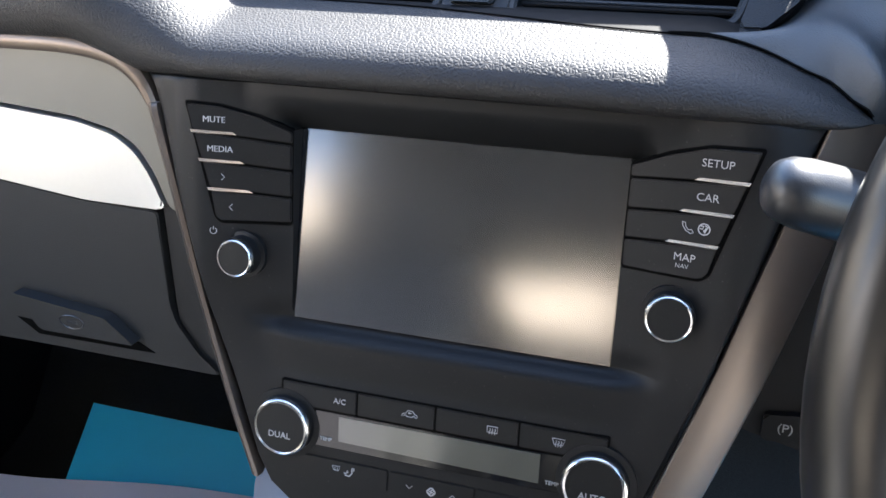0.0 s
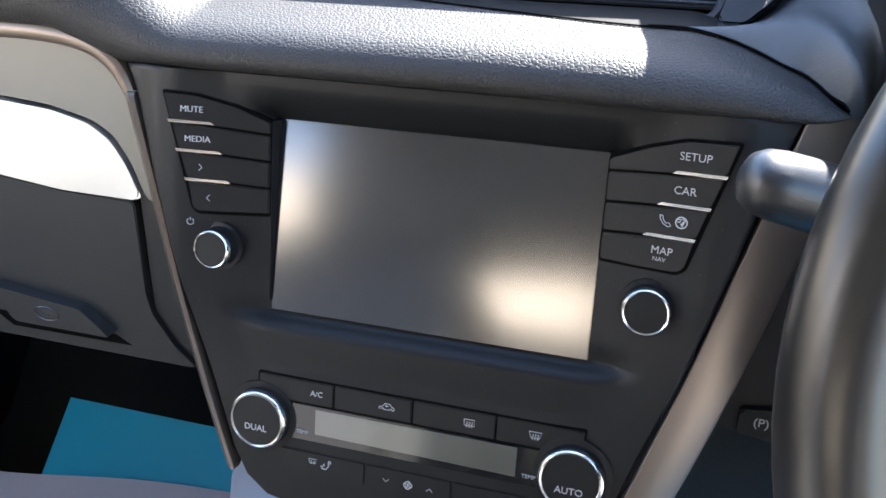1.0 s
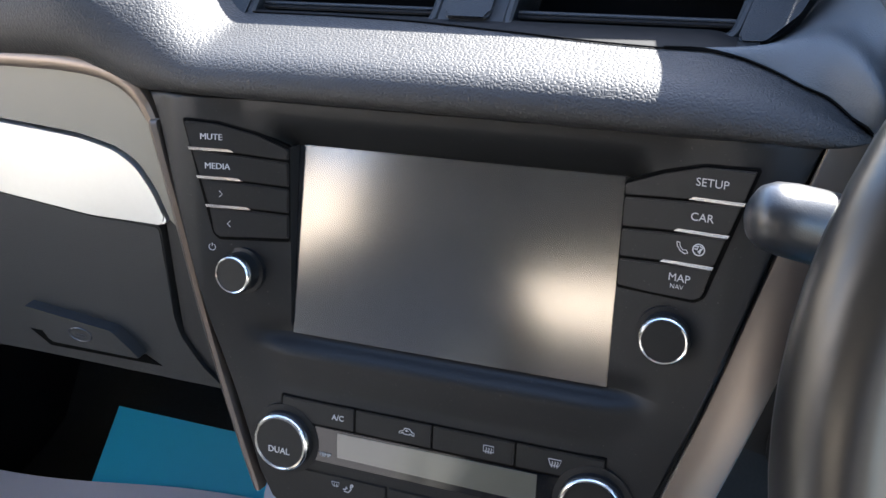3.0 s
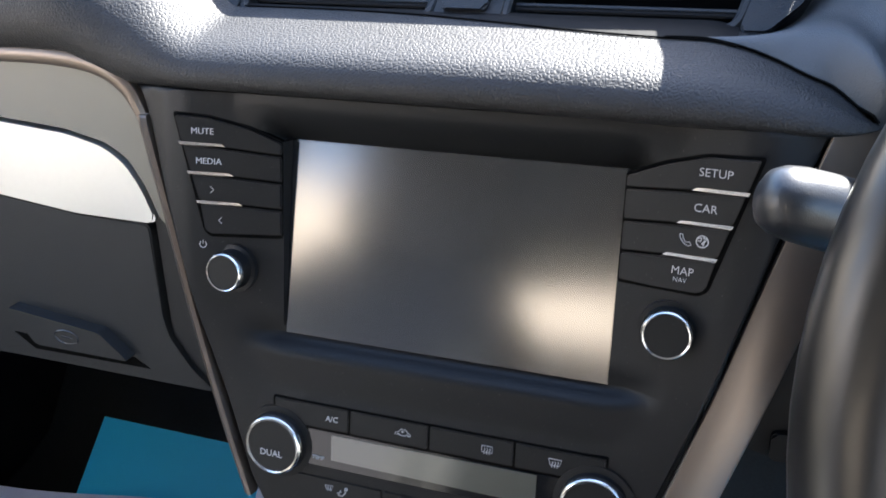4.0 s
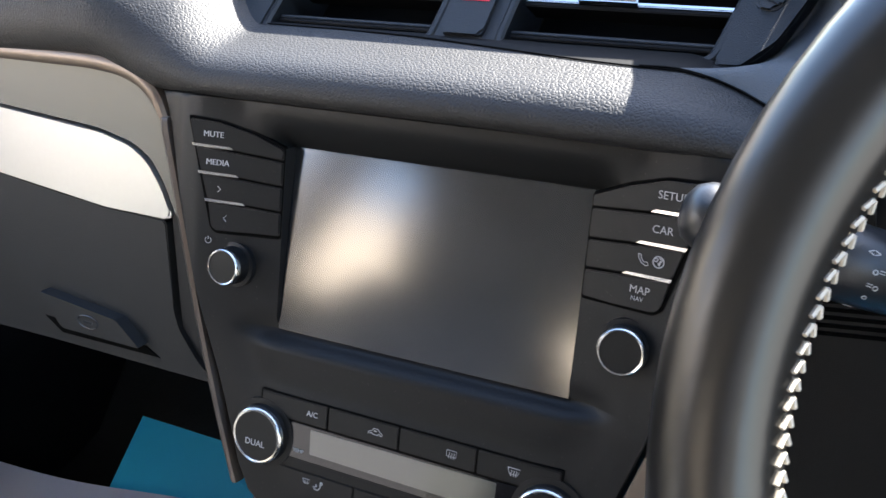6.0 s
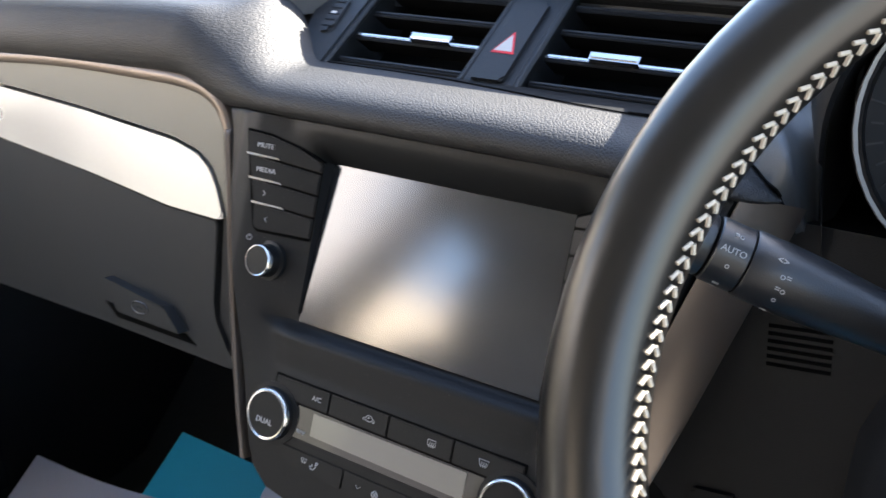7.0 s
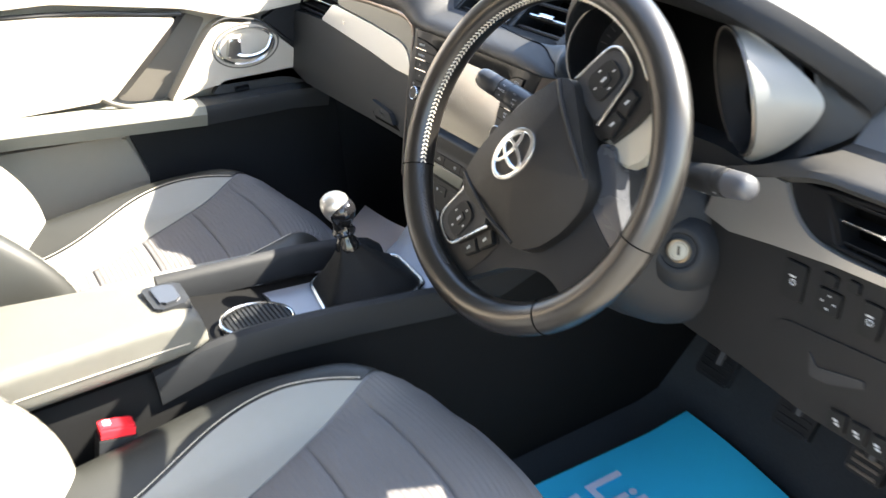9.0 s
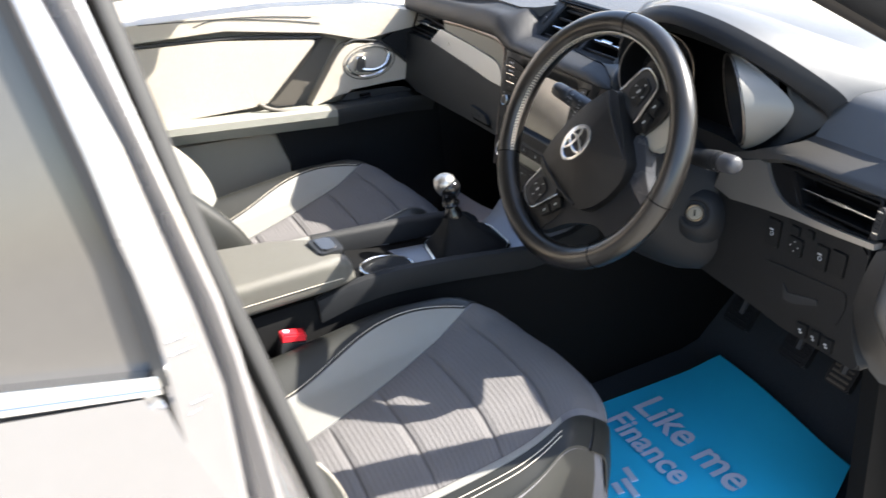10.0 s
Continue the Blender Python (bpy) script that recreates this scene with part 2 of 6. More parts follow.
def tube(pts, r, seg=12, closed=False, bm=None, flat=1.0):
    """A round bar along a path; r may be one radius or one for each point."""
    P = [Vector(p) for p in pts]
    k = len(P)
    rings, up = [], None
    for i in range(k):
        a = P[i - 1] if (i or closed) else P[0]
        b = P[(i + 1) % k] if (i < k - 1 or closed) else P[-1]
        d = (b - a).normalized()
        if up is None:
            up = d.orthogonal().normalized()
        up = (up - d * up.dot(d)).normalized()
        side = d.cross(up)
        rr = r[i] if isinstance(r, (list, tuple)) else r
        rings.append([P[i] + (up * math.cos(2 * math.pi * j / seg) + side * flat * math.sin(2 * math.pi * j / seg)) * rr for j in range(seg)])
    if closed:
        rings.append(rings[0])
        bm = loft(rings, caps=False, bm=bm)
        bmesh.ops.remove_doubles(bm, verts=bm.verts, dist=1e-6)
        return bm
    return loft(rings, bm=bm)


def sheet(f, nu, nv, thick=0.0):
    """A surface f(s, t) with s and t from 0 to 1, given a thickness."""
    bm = bmesh.new()
    g = [[bm.verts.new(f(i / nu, j / nv)) for j in range(nv + 1)] for i in range(nu + 1)]
    for i in range(nu):
        for j in range(nv):
            bm.faces.new((g[i][j], g[i + 1][j], g[i + 1][j + 1], g[i][j + 1]))
    if thick:
        bmesh.ops.recalc_face_normals(bm, faces=bm.faces)
        bmesh.ops.solidify(bm, geom=list(bm.faces), thickness=thick)
    return bm


def curve(pts, n=8):
    """A smooth run through a few points."""
    P = [Vector(p) for p in pts]
    P = [2 * P[0] - P[1]] + P + [2 * P[-1] - P[-2]]
    out = []
    for i in range(1, len(P) - 2):
        a, b, c, d = P[i - 1:i + 3]
        for j in range(n):
            t = j / n
            out.append(0.5 * (2 * b + (c - a) * t + (2 * a - 5 * b + 4 * c - d) * t * t + (3 * b - a - 3 * c + d) * t ** 3))
    return out + [P[-2]]


def lettering(text, size, M, mat, parent, name="lettering", depth=0.0002, bold=0.0, shape=None):
    c = bpy.data.curves.new("txt", "FONT")
    c.body, c.size, c.align_x, c.align_y, c.extrude, c.offset = text, size * 0.94, "CENTER", "CENTER", depth, bold
    c.resolution_u = 3
    tmp = bpy.data.objects.new("txt", c)
    me = bpy.data.meshes.new_from_object(tmp)
    bm = bmesh.new()
    bm.from_mesh(me)
    bpy.data.objects.remove(tmp)
    bpy.data.curves.remove(c)
    bpy.data.meshes.remove(me)
    bm.transform(M)
    return part(name, shape(bm) if shape else bm, mat, parent)


def at(M, u, v, w=0.0, turn=0.0):
    return M @ Matrix.Translation((u, v, w)) @ Matrix.Rotation(radians(turn), 4, "Z")


# ---- frames of the car: x to its right, y ahead, z up ----
FV, FN = Vector((0, 0.35724, 0.93401)), Vector((0, -0.93401, 0.35724))
MF = basis((0, -0.00725, 0.85337), (1, 0, 0), FV, FN)          # fascia
SV, SN = Vector((0, 0.4216, 0.9068)), Vector((0, -0.9068, 0.4216))
MS = basis(Vector((0, 0, 0.85)) + SN * 0.005 - FN * 0.0055, (1, 0, 0), SV, SN)                    # screen
GV, GN = Vector((0, 0.196, 0.98)), Vector((0, -0.98, 0.196))
MG = basis((0, 0.025, 0.895), (1, 0, 0), GV, GN)               # passenger dash front

# ---- body shell and floor ----
# ground is unseen; its pale warm colour bounces light into the cabin
ground = part("ground", plate([(-60, -60), (60, -60), (60, 60), (-60, 60)], -0.1, 0.0), PALEGROUND)
tagged(ground, "unseen ground around the parked car, paled to bounce light", "ground", kind="structure")

# unseen walls, added for the pale blobs mirrored in the screen
for nm, x, y, turn, half, h, m in (("wall_left", -9.0, 2.0, 90, 9.0, 3.0, RENDERWALL), ("wall_left_back", -4.9, -13.65, -33.2, 4.6, 5.0, RENDERWALL), ("wall_left_side", -12.2, -8.9, -33.2, 4.1, 8.0, PALEWALL), ("wall_back", -2.75, -12.5, 0, 1.55, 4.6, RENDERWALL), ("wall_back_side", 5.2, -12.6, 0, 6.35, 4.0, DARKWALL)):
    w = part(nm, box(-half, half, -0.15, 0.15, 0.0, h, 0.02, M=Matrix.Translation((x, y, 0)) @ Matrix.Rotation(radians(turn), 4, "Z")), m)
    tagged(w, "plain unseen wall added for the reflections in the screen", "wall", kind="structure")


def floor_z(y):
    return 0.30 + max(0.0, y - 0.31) * 0.9


floor = part("floor", sheet(lambda s, t: (-0.74 + 1.48 * s, -2.2 + 2.75 * t, floor_z(-2.2 + 2.75 * t)), 4, 60, 0.03), CARPET)
tagged(floor, "black carpeted car floor rising to the toe board", "carpet", kind="structure")

# roof, with the windscreen opening ahead
roof = part("ceiling", sheet(lambda s, t: (-0.56 + 1.12 * s, -1.74 + 1.52 * t, 1.44 - 0.06 * (2 * s - 1) ** 2 - 0.05 * t ** 6 - 0.1 * (1 - t) ** 3), 16, 24, 0.04), HEADLINER)
tagged(roof, "grey fabric headliner under the car roof", "headliner", kind="structure")
rear_wall = part("wall_rear", box(-0.72, 0.72, -2.25, -2.2, 0.3, 1.05), DARKPLASTIC)
tagged(rear_wall, "dark panel closing the back of the cabin", "panel", kind="structure")
shelf = part("wall_front", box(-0.74, 0.76, 0.5, 0.56, 0.3, 0.98), DARKPLASTIC)
tagged(shelf, "dark bulkhead behind the dashboard", "bulkhead", kind="structure")


def pillar(name, a, b, r, mat, label, flat=0.6):
    P = curve([a, (Vector(a) + Vector(b)) / 2, b], 8)
    ob = part(name, tube(P, r, 14, flat=flat), mat)
    return tagged(ob, label, "pillar", kind="structure")


pillar("wall_pillar_front_near", (0.80, 0.358, 0.993), (0.61, -0.248, 1.393), 0.019, BROWN, "dark brown windscreen pillar beside the driver", 0.8)
pillar("wall_pillar_outer_near", (0.838, 0.385, 0.985), (0.648, -0.225, 1.395), 0.026, BLACKTRIM, "black outer face of the windscreen pillar", 0.8)
pillar("wall_pillar_front_far", (-0.785, 0.36, 0.985), (-0.595, -0.24, 1.385), 0.042, DOORGREY, "greige windscreen pillar beside the passenger")
pillar("wall_rail_near", (0.57, -0.15, 1.385), (0.57, -1.9, 1.36), 0.035, PAINT, "painted roof rail over the driver's door", 1.0)
pillar("wall_rail_far", (-0.57, -0.15, 1.395), (-0.57, -1.9, 1.40), 0.028, PAINT, "painted roof rail over the passenger door", 1.0)
pillar("wall_header", (-0.59, -0.20, 1.385), (0.59, -0.20, 1.385), 0.035, HEADLINER, "grey windscreen header rail", 1.0)

# near panel: shadow of the open door, not built here, is in KICK's colour
for sgn, nm in ((-1, "far"), (1, "near")):
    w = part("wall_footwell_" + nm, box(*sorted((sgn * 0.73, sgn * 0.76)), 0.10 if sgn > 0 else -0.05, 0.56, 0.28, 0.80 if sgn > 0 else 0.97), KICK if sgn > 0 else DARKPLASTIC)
    tagged(w, "dark kick panel at the side of the footwell", "kick panel", kind="structure")

def blend(a, b, x):
    t = max(0.0, min(1.0, (x - a) / (b - a)))
    return t * t * (3 - 2 * t)


def along(z, pts):
    """Straight runs between a few (height, value) pairs."""
    for (a, p), (b, q) in zip(pts, pts[1:]):
        if z <= b:
            return p + (q - p) * max(0.0, (z - a) / (b - a))
    return pts[-1][1]


# ---- dashboard ----
dash = thing("dashboard", (0, 0.2, 0.7), "dark soft-touch dashboard with grained leather roll", "dashboard")


def dash_top(s, t):
    x = -0.74 + 1.5 * s
    mid = blend(-0.20, -0.13, x) * (1 - blend(0.75, 0.80, x))
    y0 = 0.10 + 0.066 * mid
    y = y0 + (0.60 - y0) * t
    return (x, y, 1.043 + 0.006 * mid * (1 - t) + 0.014 * math.sin(math.pi * min(1, t * 1.3)) - 0.07 * t ** 3 - (0.055 * blend(0.42, 0.66, -x) if x < 0 else 0.046 * blend(0.44, 0.60, x)))


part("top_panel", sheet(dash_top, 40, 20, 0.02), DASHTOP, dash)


def roll_section(x):
    """The grained roll: low under the vents, swelling up to the dash top beside them."""
    k = 1 - blend(-0.20, -0.135, x)
    e = max(0.0, min(1.0, (x - 0.116) / 0.076)) ** 1.5
    low = 0.973 + 0.016 * (1 - blend(-0.225, -0.178, x)) - 0.045 * max(0, -0.25 - x) - 0.002 * blend(0.0, 0.19, x)
    yl = 0.040 + 0.004 * k
    top_y, top_z = 0.100 + 0.02 * k, 0.998 + 0.045 * k - 0.019 * e * (1 - k) - 0.12 * max(0, -0.3 - x) * k
    top_y -= 0.050 * e
    prof = []
    ctrl = [(yl + 0.012, low - 0.004), (yl - 0.005, low + 0.003), (yl - 0.007 + 0.002 * e, low + 0.012 + 0.011 * k - 0.006 * e),
            (yl + 0.004 + 0.005 * k - 0.004 * e, low + 0.0215 + 0.0235 * k - 0.012 * e), ((yl + top_y) / 2 - 0.002 + 0.004 * k, top_z - 0.0005 - 0.006 * k), (top_y, top_z), (top_y + 0.01, top_z - 0.01)]
    cy, cz, k2 = yl + 0.008, low + 0.003, 1 - 0.88 * e ** 5
    ctrl = [(cy + (a - cy) * k2, cz + (b - cz) * k2) for a, b in ctrl]
    for p in curve([(0, a, b) for a, b in ctrl], 4):
        prof.append((x, p.y, p.z))
    return prof


part("leather_roll", loft([roll_section(-0.70 + 0.892 * i / 320) for i in range(321)], closed=False), SOFT, dash, "black grained leather roll lit by the sun")

EDGE = []
for x in (0.098, 0.116, 0.133, 0.148, 0.161, 0.172, 0.182, 0.191):
    p = roll_section(x)[17 if x < 0.165 else 18]
    EDGE.append(Vector((x, p[1] + 0.0005, p[2] + 0.0006)))
EDGE = curve(EDGE + [Vector((0.199, 0.068, 0.945)), Vector((0.206, 0.068, 0.915))], 3)
CREST = curve([(0.128, 0.0945, 0.9945), (0.1415, 0.0935, 0.9960), (0.1555, 0.1035, 1.0055), (0.1675, 0.1255, 1.0240), (0.1765, 0.150, 1.0445), (0.190, 0.118, 1.0560), (0.203, 0.076, 1.0510), (0.2055, 0.058, 1.0200), (0.207, 0.058, 0.985), (0.213, 0.060, 0.935)], 3)
def shoulder_dip(i, t):
    """A narrow raised strip beside the seam, then a hollow up to the hood."""
    k = blend(0, 9, i)
    return Vector((0.0, -0.002, 0.003)) * k * math.sin(math.pi * min(1.0, t / 0.36)) + Vector((0.0, 0.014, -0.010)) * k * math.sin(math.pi * max(0.0, (t - 0.24) / 0.76))


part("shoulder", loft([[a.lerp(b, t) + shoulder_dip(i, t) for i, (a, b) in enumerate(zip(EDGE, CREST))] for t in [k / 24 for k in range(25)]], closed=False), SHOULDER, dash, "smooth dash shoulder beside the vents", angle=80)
sill_rows = []
for i in range(61):
    x = -0.142 + 0.272 * i / 60
    sec = [Vector(p) for p in roll_section(x)]
    k0 = 19.6 - 2.6 * blend(-0.10, 0.12, x)
    row = []
    for k in range(7):
        f = k0 + (22.0 - k0) * k / 6
        row.append(sec[int(f)].lerp(sec[int(f) + 1], f - int(f)) + Vector((0, 0, 0.0004 if k == 0 else 0.0012)))
    sill_rows.append(row)
# near-black stands for the shade that the vent hood throws on the sill
part("vent_sill", loft(sill_rows, closed=False), SLAT, dash, "smooth sill under the vents, shade put in its black", angle=80)
part("sill_line", tube([Vector(r[0]) + Vector((0, -0.0006, 0.0002)) for r in sill_rows], 0.0005, 6), DARKGAP, dash)
# bridge is placed so its shadow ends the sun patch on the roll
rings = []
for p in curve([(0.128, 0.205, 1.083), (0.141, 0.178, 1.086), (0.151, 0.156, 1.088), (0.178, 0.124, 1.088), (0.194, 0.108, 1.087), (0.205, 0.098, 1.086)], 6):
    rings.append([p + Vector((0.55 * q, 0.83 * q, 0)) * 0.0115 + Vector((0, 0, (0.0115 if h > 0 else 0.045) * h)) for q, h in ((math.cos(2 * math.pi * k / 20), math.sin(2 * math.pi * k / 20)) for k in range(20))])
part("hood_bridge", loft(rings), DASH, dash, "rounded bridge between vent hood and instrument hood")
part("panel_line", tube([e + Vector((0, -0.0004, 0.0006)) for e in EDGE[:22]], 0.0006, 6), DARKGAP, dash)

# ---- infotainment and climate fascia ----
fas = thing("infotainment_panel", (0, 0, 0.78), "black centre fascia with dark screen, keys and silver knobs", "car console")


def lean(u):
    """How far the key banks stand forward; they lean in towards the screen."""
    return -0.0065 + 0.245 * (abs(u) - 0.0885)


def leant(bm):
    back = MF.inverted()
    for v in bm.verts:
        p = back @ v.co
        v.co = MF @ (p + Vector((0, 0, lean(p.x))))
    return bm


def run_at(x, pts):
    """A smooth run through a few (place, value) pairs."""
    for (a, p), (b, q) in zip(pts, pts[1:]):
        if x <= b:
            return p + (q - p) * blend(a, b, x)
    return pts[-1][1]


EDGE_L = [(-0.116, 0.050), (-0.110, 0.085), (-0.100, 0.098), (-0.085, 0.106), (-0.062, 0.1135), (-0.0225, 0.1265), (0.016, 0.1385), (0.050, 0.148), (0.087, 0.158), (0.111, 0.1655), (0.1285, 0.172)]
SILL = [(-0.0365, 0.0), (-0.0290, -0.0010), (-0.0160, -0.0002), (-0.0102, 0.0002), (-0.0080, -0.0010), (-0.0012, -0.0098), (0.0, -0.0100)]


def dish(u, v):
    """Depth of the fascia's face: dished towards the screen, with a rounded sill below it."""
    b = abs(u)
    side = min(0.0062, lean(max(b, 0.0885))) * (1 - 0.9 * blend(0.150, 0.170, b))
    side *= blend(-0.060, 0.010, v)
    sill = run_at(v, SILL) if v < 0 else -0.0100
    w = sill + (side - sill) * blend(0.0890, 0.118, b + 0.35 * max(0.0, -v)) if v < 0 else side
    if v > 0.1045:
        low = along(b, ((0.0, 0.1046), (0.0885, 0.1046), (0.1055, 0.1122), (0.130, 0.1172), (0.150, 0.1186)))
        t = max(0.0, min(1.0, (0.1245 - v) / (0.1245 - low)))
        deep = lean(max(b, 0.0885)) - 0.0105 * (1 - blend(0.0885, 0.104, b))
        w = min(0.0, deep) * t ** 1.4 + max(0.0, side)
    return w


def fascia_mesh():
    """The whole face as one skin over its outline, sunk behind the screen, with turned-back edges."""
    bm = bmesh.new()
    inner = [0.0884 * i / 14 for i in range(15)] + [0.0890]
    vs = [-0.116, -0.114, -0.110, -0.105, -0.100, -0.093, -0.085, -0.074, -0.062, -0.050] + [-0.044 + 0.0018 * i for i in range(24)] + [-0.0008, -0.0002] + [0.006 + 0.0097 * i for i in range(10)] + [0.0990, 0.1042, 0.1048] + [0.1060 + 0.0015 * i for i in range(13)] + [0.1262, 0.1285]
    grid = []
    for v in vs:
        e = along(v, EDGE_L)
        us = [min(u, e) for u in inner] + [0.0890 + (max(e, 0.0890) - 0.0890) * i / 26 if e > 0.0890 else e for i in range(1, 27)]
        us = [-u for u in us[:0:-1]] + us
        row = []
        for u in us:
            sunk = abs(u) < 0.0887 and -0.0005 < v < 0.1045
            row.append(bm.verts.new((u, v, -0.022 if sunk else dish(u, v))))
        grid.append(row)
    for p, q in zip(grid, grid[1:]):
        for i in range(len(p) - 1):
            bm.faces.new((p[i], p[i + 1], q[i + 1], q[i]))
    bmesh.ops.remove_doubles(bm, verts=bm.verts, dist=1e-6)
    for depth, inset in ((-0.0012, 0.0010), (-0.030, 0.0012)):
        rim = [e for e in bm.edges if e.is_boundary]
        ext = bmesh.ops.extrude_edge_only(bm, edges=rim)
        for g in ext["geom"]:
            if isinstance(g, bmesh.types.BMVert):
                g.co = (g.co.x + math.copysign(inset, g.co.x), g.co.y + (inset if g.co.y > 0.12 else 0), g.co.z + depth)
    bm.transform(MF)
    return bm


part("fascia", fascia_mesh(), FASCIA, fas, angle=50)
part("screen", box(-0.0886, 0.0886, 0.0, 0.1056, -0.001, 0.0006, 0.0004, M=MS), SCREEN, fas, "dark anti-glare touch screen, switched off")

keys_l = [[(-0.1455, 0.1158), (-0.128, 0.1149), (-0.1075, 0.1103), (-0.0897, 0.1033), (-0.0897, 0.0977), (-0.1419, 0.1022)],
          [(-0.1415, 0.1008), (-0.0897, 0.0962), (-0.0897, 0.0833), (-0.1377, 0.0868)],
          [(-0.1373, 0.0854), (-0.0897, 0.0818), (-0.0897, 0.0688), (-0.1334, 0.0713)],
          [(-0.1329, 0.0699), (-0.0897, 0.0673), (-0.0897, 0.0545), (-0.128, 0.0533), (-0.1302, 0.0559)]]
for row in keys_l:
    part("key", leant(plate(fillet(row, 0.0012, 3), -0.004, 0.0016, MF, 0.0006)), KEY, fas)
keys_r = [[(0.0898, 0.1037), (0.1074, 0.1108), (0.1251, 0.1158), (0.1473, 0.1167), (0.1431, 0.1028), (0.0898, 0.0986)],
          [(0.0898, 0.0974), (0.1427, 0.1012), (0.1382, 0.0874), (0.0898, 0.0836)],
          [(0.0898, 0.0822), (0.1377, 0.0858), (0.1335, 0.0721), (0.0898, 0.069)],
          [(0.0898, 0.0675), (0.1331, 0.0705), (0.1299, 0.0574), (0.1266, 0.0547), (0.1058, 0.0544), (0.0898, 0.0547)]]
for row in keys_r:
    part("key", leant(plate(fillet(row, 0.0012, 3), -0.004, 0.0016, MF, 0.0006)), KEY, fas)
# dark recess behind each bank of keys
part("key_recess", leant(plate(fillet([(-0.1468, 0.1176), (-0.128, 0.1166), (-0.1062, 0.1117), (-0.0893, 0.1048), (-0.0893, 0.0524), (-0.128, 0.0513), (-0.1315, 0.0545)], 0.002, 3), -0.003, 0.0004, MF)), DARKGAP, fas)
part("key_recess", leant(plate(fillet([(0.0891, 0.1052), (0.1069, 0.1126), (0.1251, 0.1175), (0.1493, 0.1184), (0.1313, 0.0562), (0.1269, 0.0529), (0.1058, 0.0529), (0.0891, 0.0529)], 0.002, 3), -0.003, 0.0004, MF)), DARKGAP, fas)
for sgn, rows in ((1, ((-0.1433, 0.1017), (-0.1392, 0.0863), (-0.1346, 0.0707))), (-1, ((0.1441, 0.1022), (0.1388, 0.0868), (0.1337, 0.0713)))):
    for u, v in rows:
        tab = [(u, v + 0.0005), (u + sgn * 0.0226, v), (u + sgn * 0.0248, v - 0.0014), (u + sgn * 0.0007, v - 0.0011)]
        part("chrome_tab", leant(plate(tab[::sgn], 0, 0.0026, MF, 0.0006)), CHROME, fas, "slim chrome key edge")
for text, u, v, size in (("MUTE", -0.1306, 0.1079, 0.005), ("MEDIA", -0.1276, 0.0922, 0.005), ("SETUP", 0.129, 0.1091, 0.0056), ("CAR", 0.1262, 0.0932, 0.0056), ("MAP", 0.1189, 0.0636, 0.0056), ("NAV", 0.1181, 0.0594, 0.0033)):
    lettering(text, size, at(MF, u, v, 0.0018), PRINT, fas, bold=-0.00004, shape=leant)


def knob(u, v, r, tall, parent, ring_at=0.6):
    M = at(MF, u, v)
    body = part("knob", lathe([(r * 1.22, -0.002), (r * 1.22, 0.0012), (r * 1.02, 0.0016), (r * 0.98, tall * 0.6), (r * 0.97, tall - 0.002)], M), KEY, parent)
    part("chrome_ring", lathe([(r * 0.95, tall - 0.004), (r * 1.0, tall - 0.0035), (r * 1.0, tall - 0.0012), (r * 0.970, tall - 0.0002), (r * 0.92, tall + 0.0003), (r * 0.86, tall), (r * 0.845, tall - 0.001)], M, caps=False), CHROME, body, "polished chrome ring")
    part("cap", lathe([(r * 0.865, tall - 0.003), (r * 0.865, tall - 0.0009), (r * 0.84, tall - 0.0005), (0.0002, tall - 0.0004)], M), KEY, body)
    return body


knob(-0.1155, 0.0345, 0.0108, 0.012, fas)
knob(0.1155, 0.0345, 0.0118, 0.010, fas)
k1 = knob(-0.0885, -0.0615, 0.0172, 0.008, fas)
k2 = knob(0.0885, -0.0605, 0.0172, 0.008, fas)
lettering("DUAL", 0.0056, at(MF, -0.0892, -0.0660, 0.0078), PRINT, fas)
lettering("AUTO", 0.0056, at(MF, 0.0882, -0.0660, 0.0078), PRINT, fas)
lettering("A/C", 0.0048, at(MF, -0.0555, -0.0423, 0.0012), PRINT, fas)
lettering("TEMP", 0.0033, at(MF, -0.0634, -0.0663, 0.0012), PRINTDIM, fas)
lettering("TEMP", 0.0033, at(MF, 0.0659, -0.0659, 0.0012), PRINTDIM, fas)
# climate keys above and below the display
for a, b in ((-0.0905, -0.0458), (-0.0448, -0.0002), (0.0008, 0.0460), (0.0470, 0.0925)):
    part("key", plate(fillet([(a, -0.0355), (b, -0.0355), (b, -0.0488), (a, -0.0488)], 0.001, 3), -0.003, 0.0010, MF, 0.0005), KEY, fas)
part("key_recess", plate(fillet([(-0.0915, -0.0345), (0.0935, -0.0345), (0.0935, -0.0498), (-0.0915, -0.0498)], 0.001, 3), -0.003, 0.0003, MF), DARKGAP, fas)
part("display_bezel", plate(fillet([(-0.070, -0.0500), (0.072, -0.0500), (0.072, -0.0712), (-0.070, -0.0712)], 0.001, 3), -0.003, 0.0008, MF, 0.0003), GLOSS, fas, "gloss black display surround")
part("climate_display", plate([(-0.0558, -0.0515), (0.0588, -0.0500 - 0.0008), (0.0588, -0.0674), (-0.0558, -0.0664)], 0.0, 0.0012, MF, 0.0002), LCD, fas, "pale blank climate display")
for row in ([(-0.0775, -0.0780), (-0.0256, -0.0780), (-0.0256, -0.0915), (-0.068, -0.0900), (-0.0755, -0.0860)], [(-0.0246, -0.0780), (0.0246, -0.0780), (0.0246, -0.0920), (-0.0246, -0.0920)], [(0.0256, -0.0780), (0.0775, -0.0780), (0.0755, -0.0860), (0.068, -0.0900), (0.0256, -0.0915)]):
    part("key", plate(fillet(row, 0.0012, 3), -0.003, 0.0010, MF, 0.0005), KEY, fas)


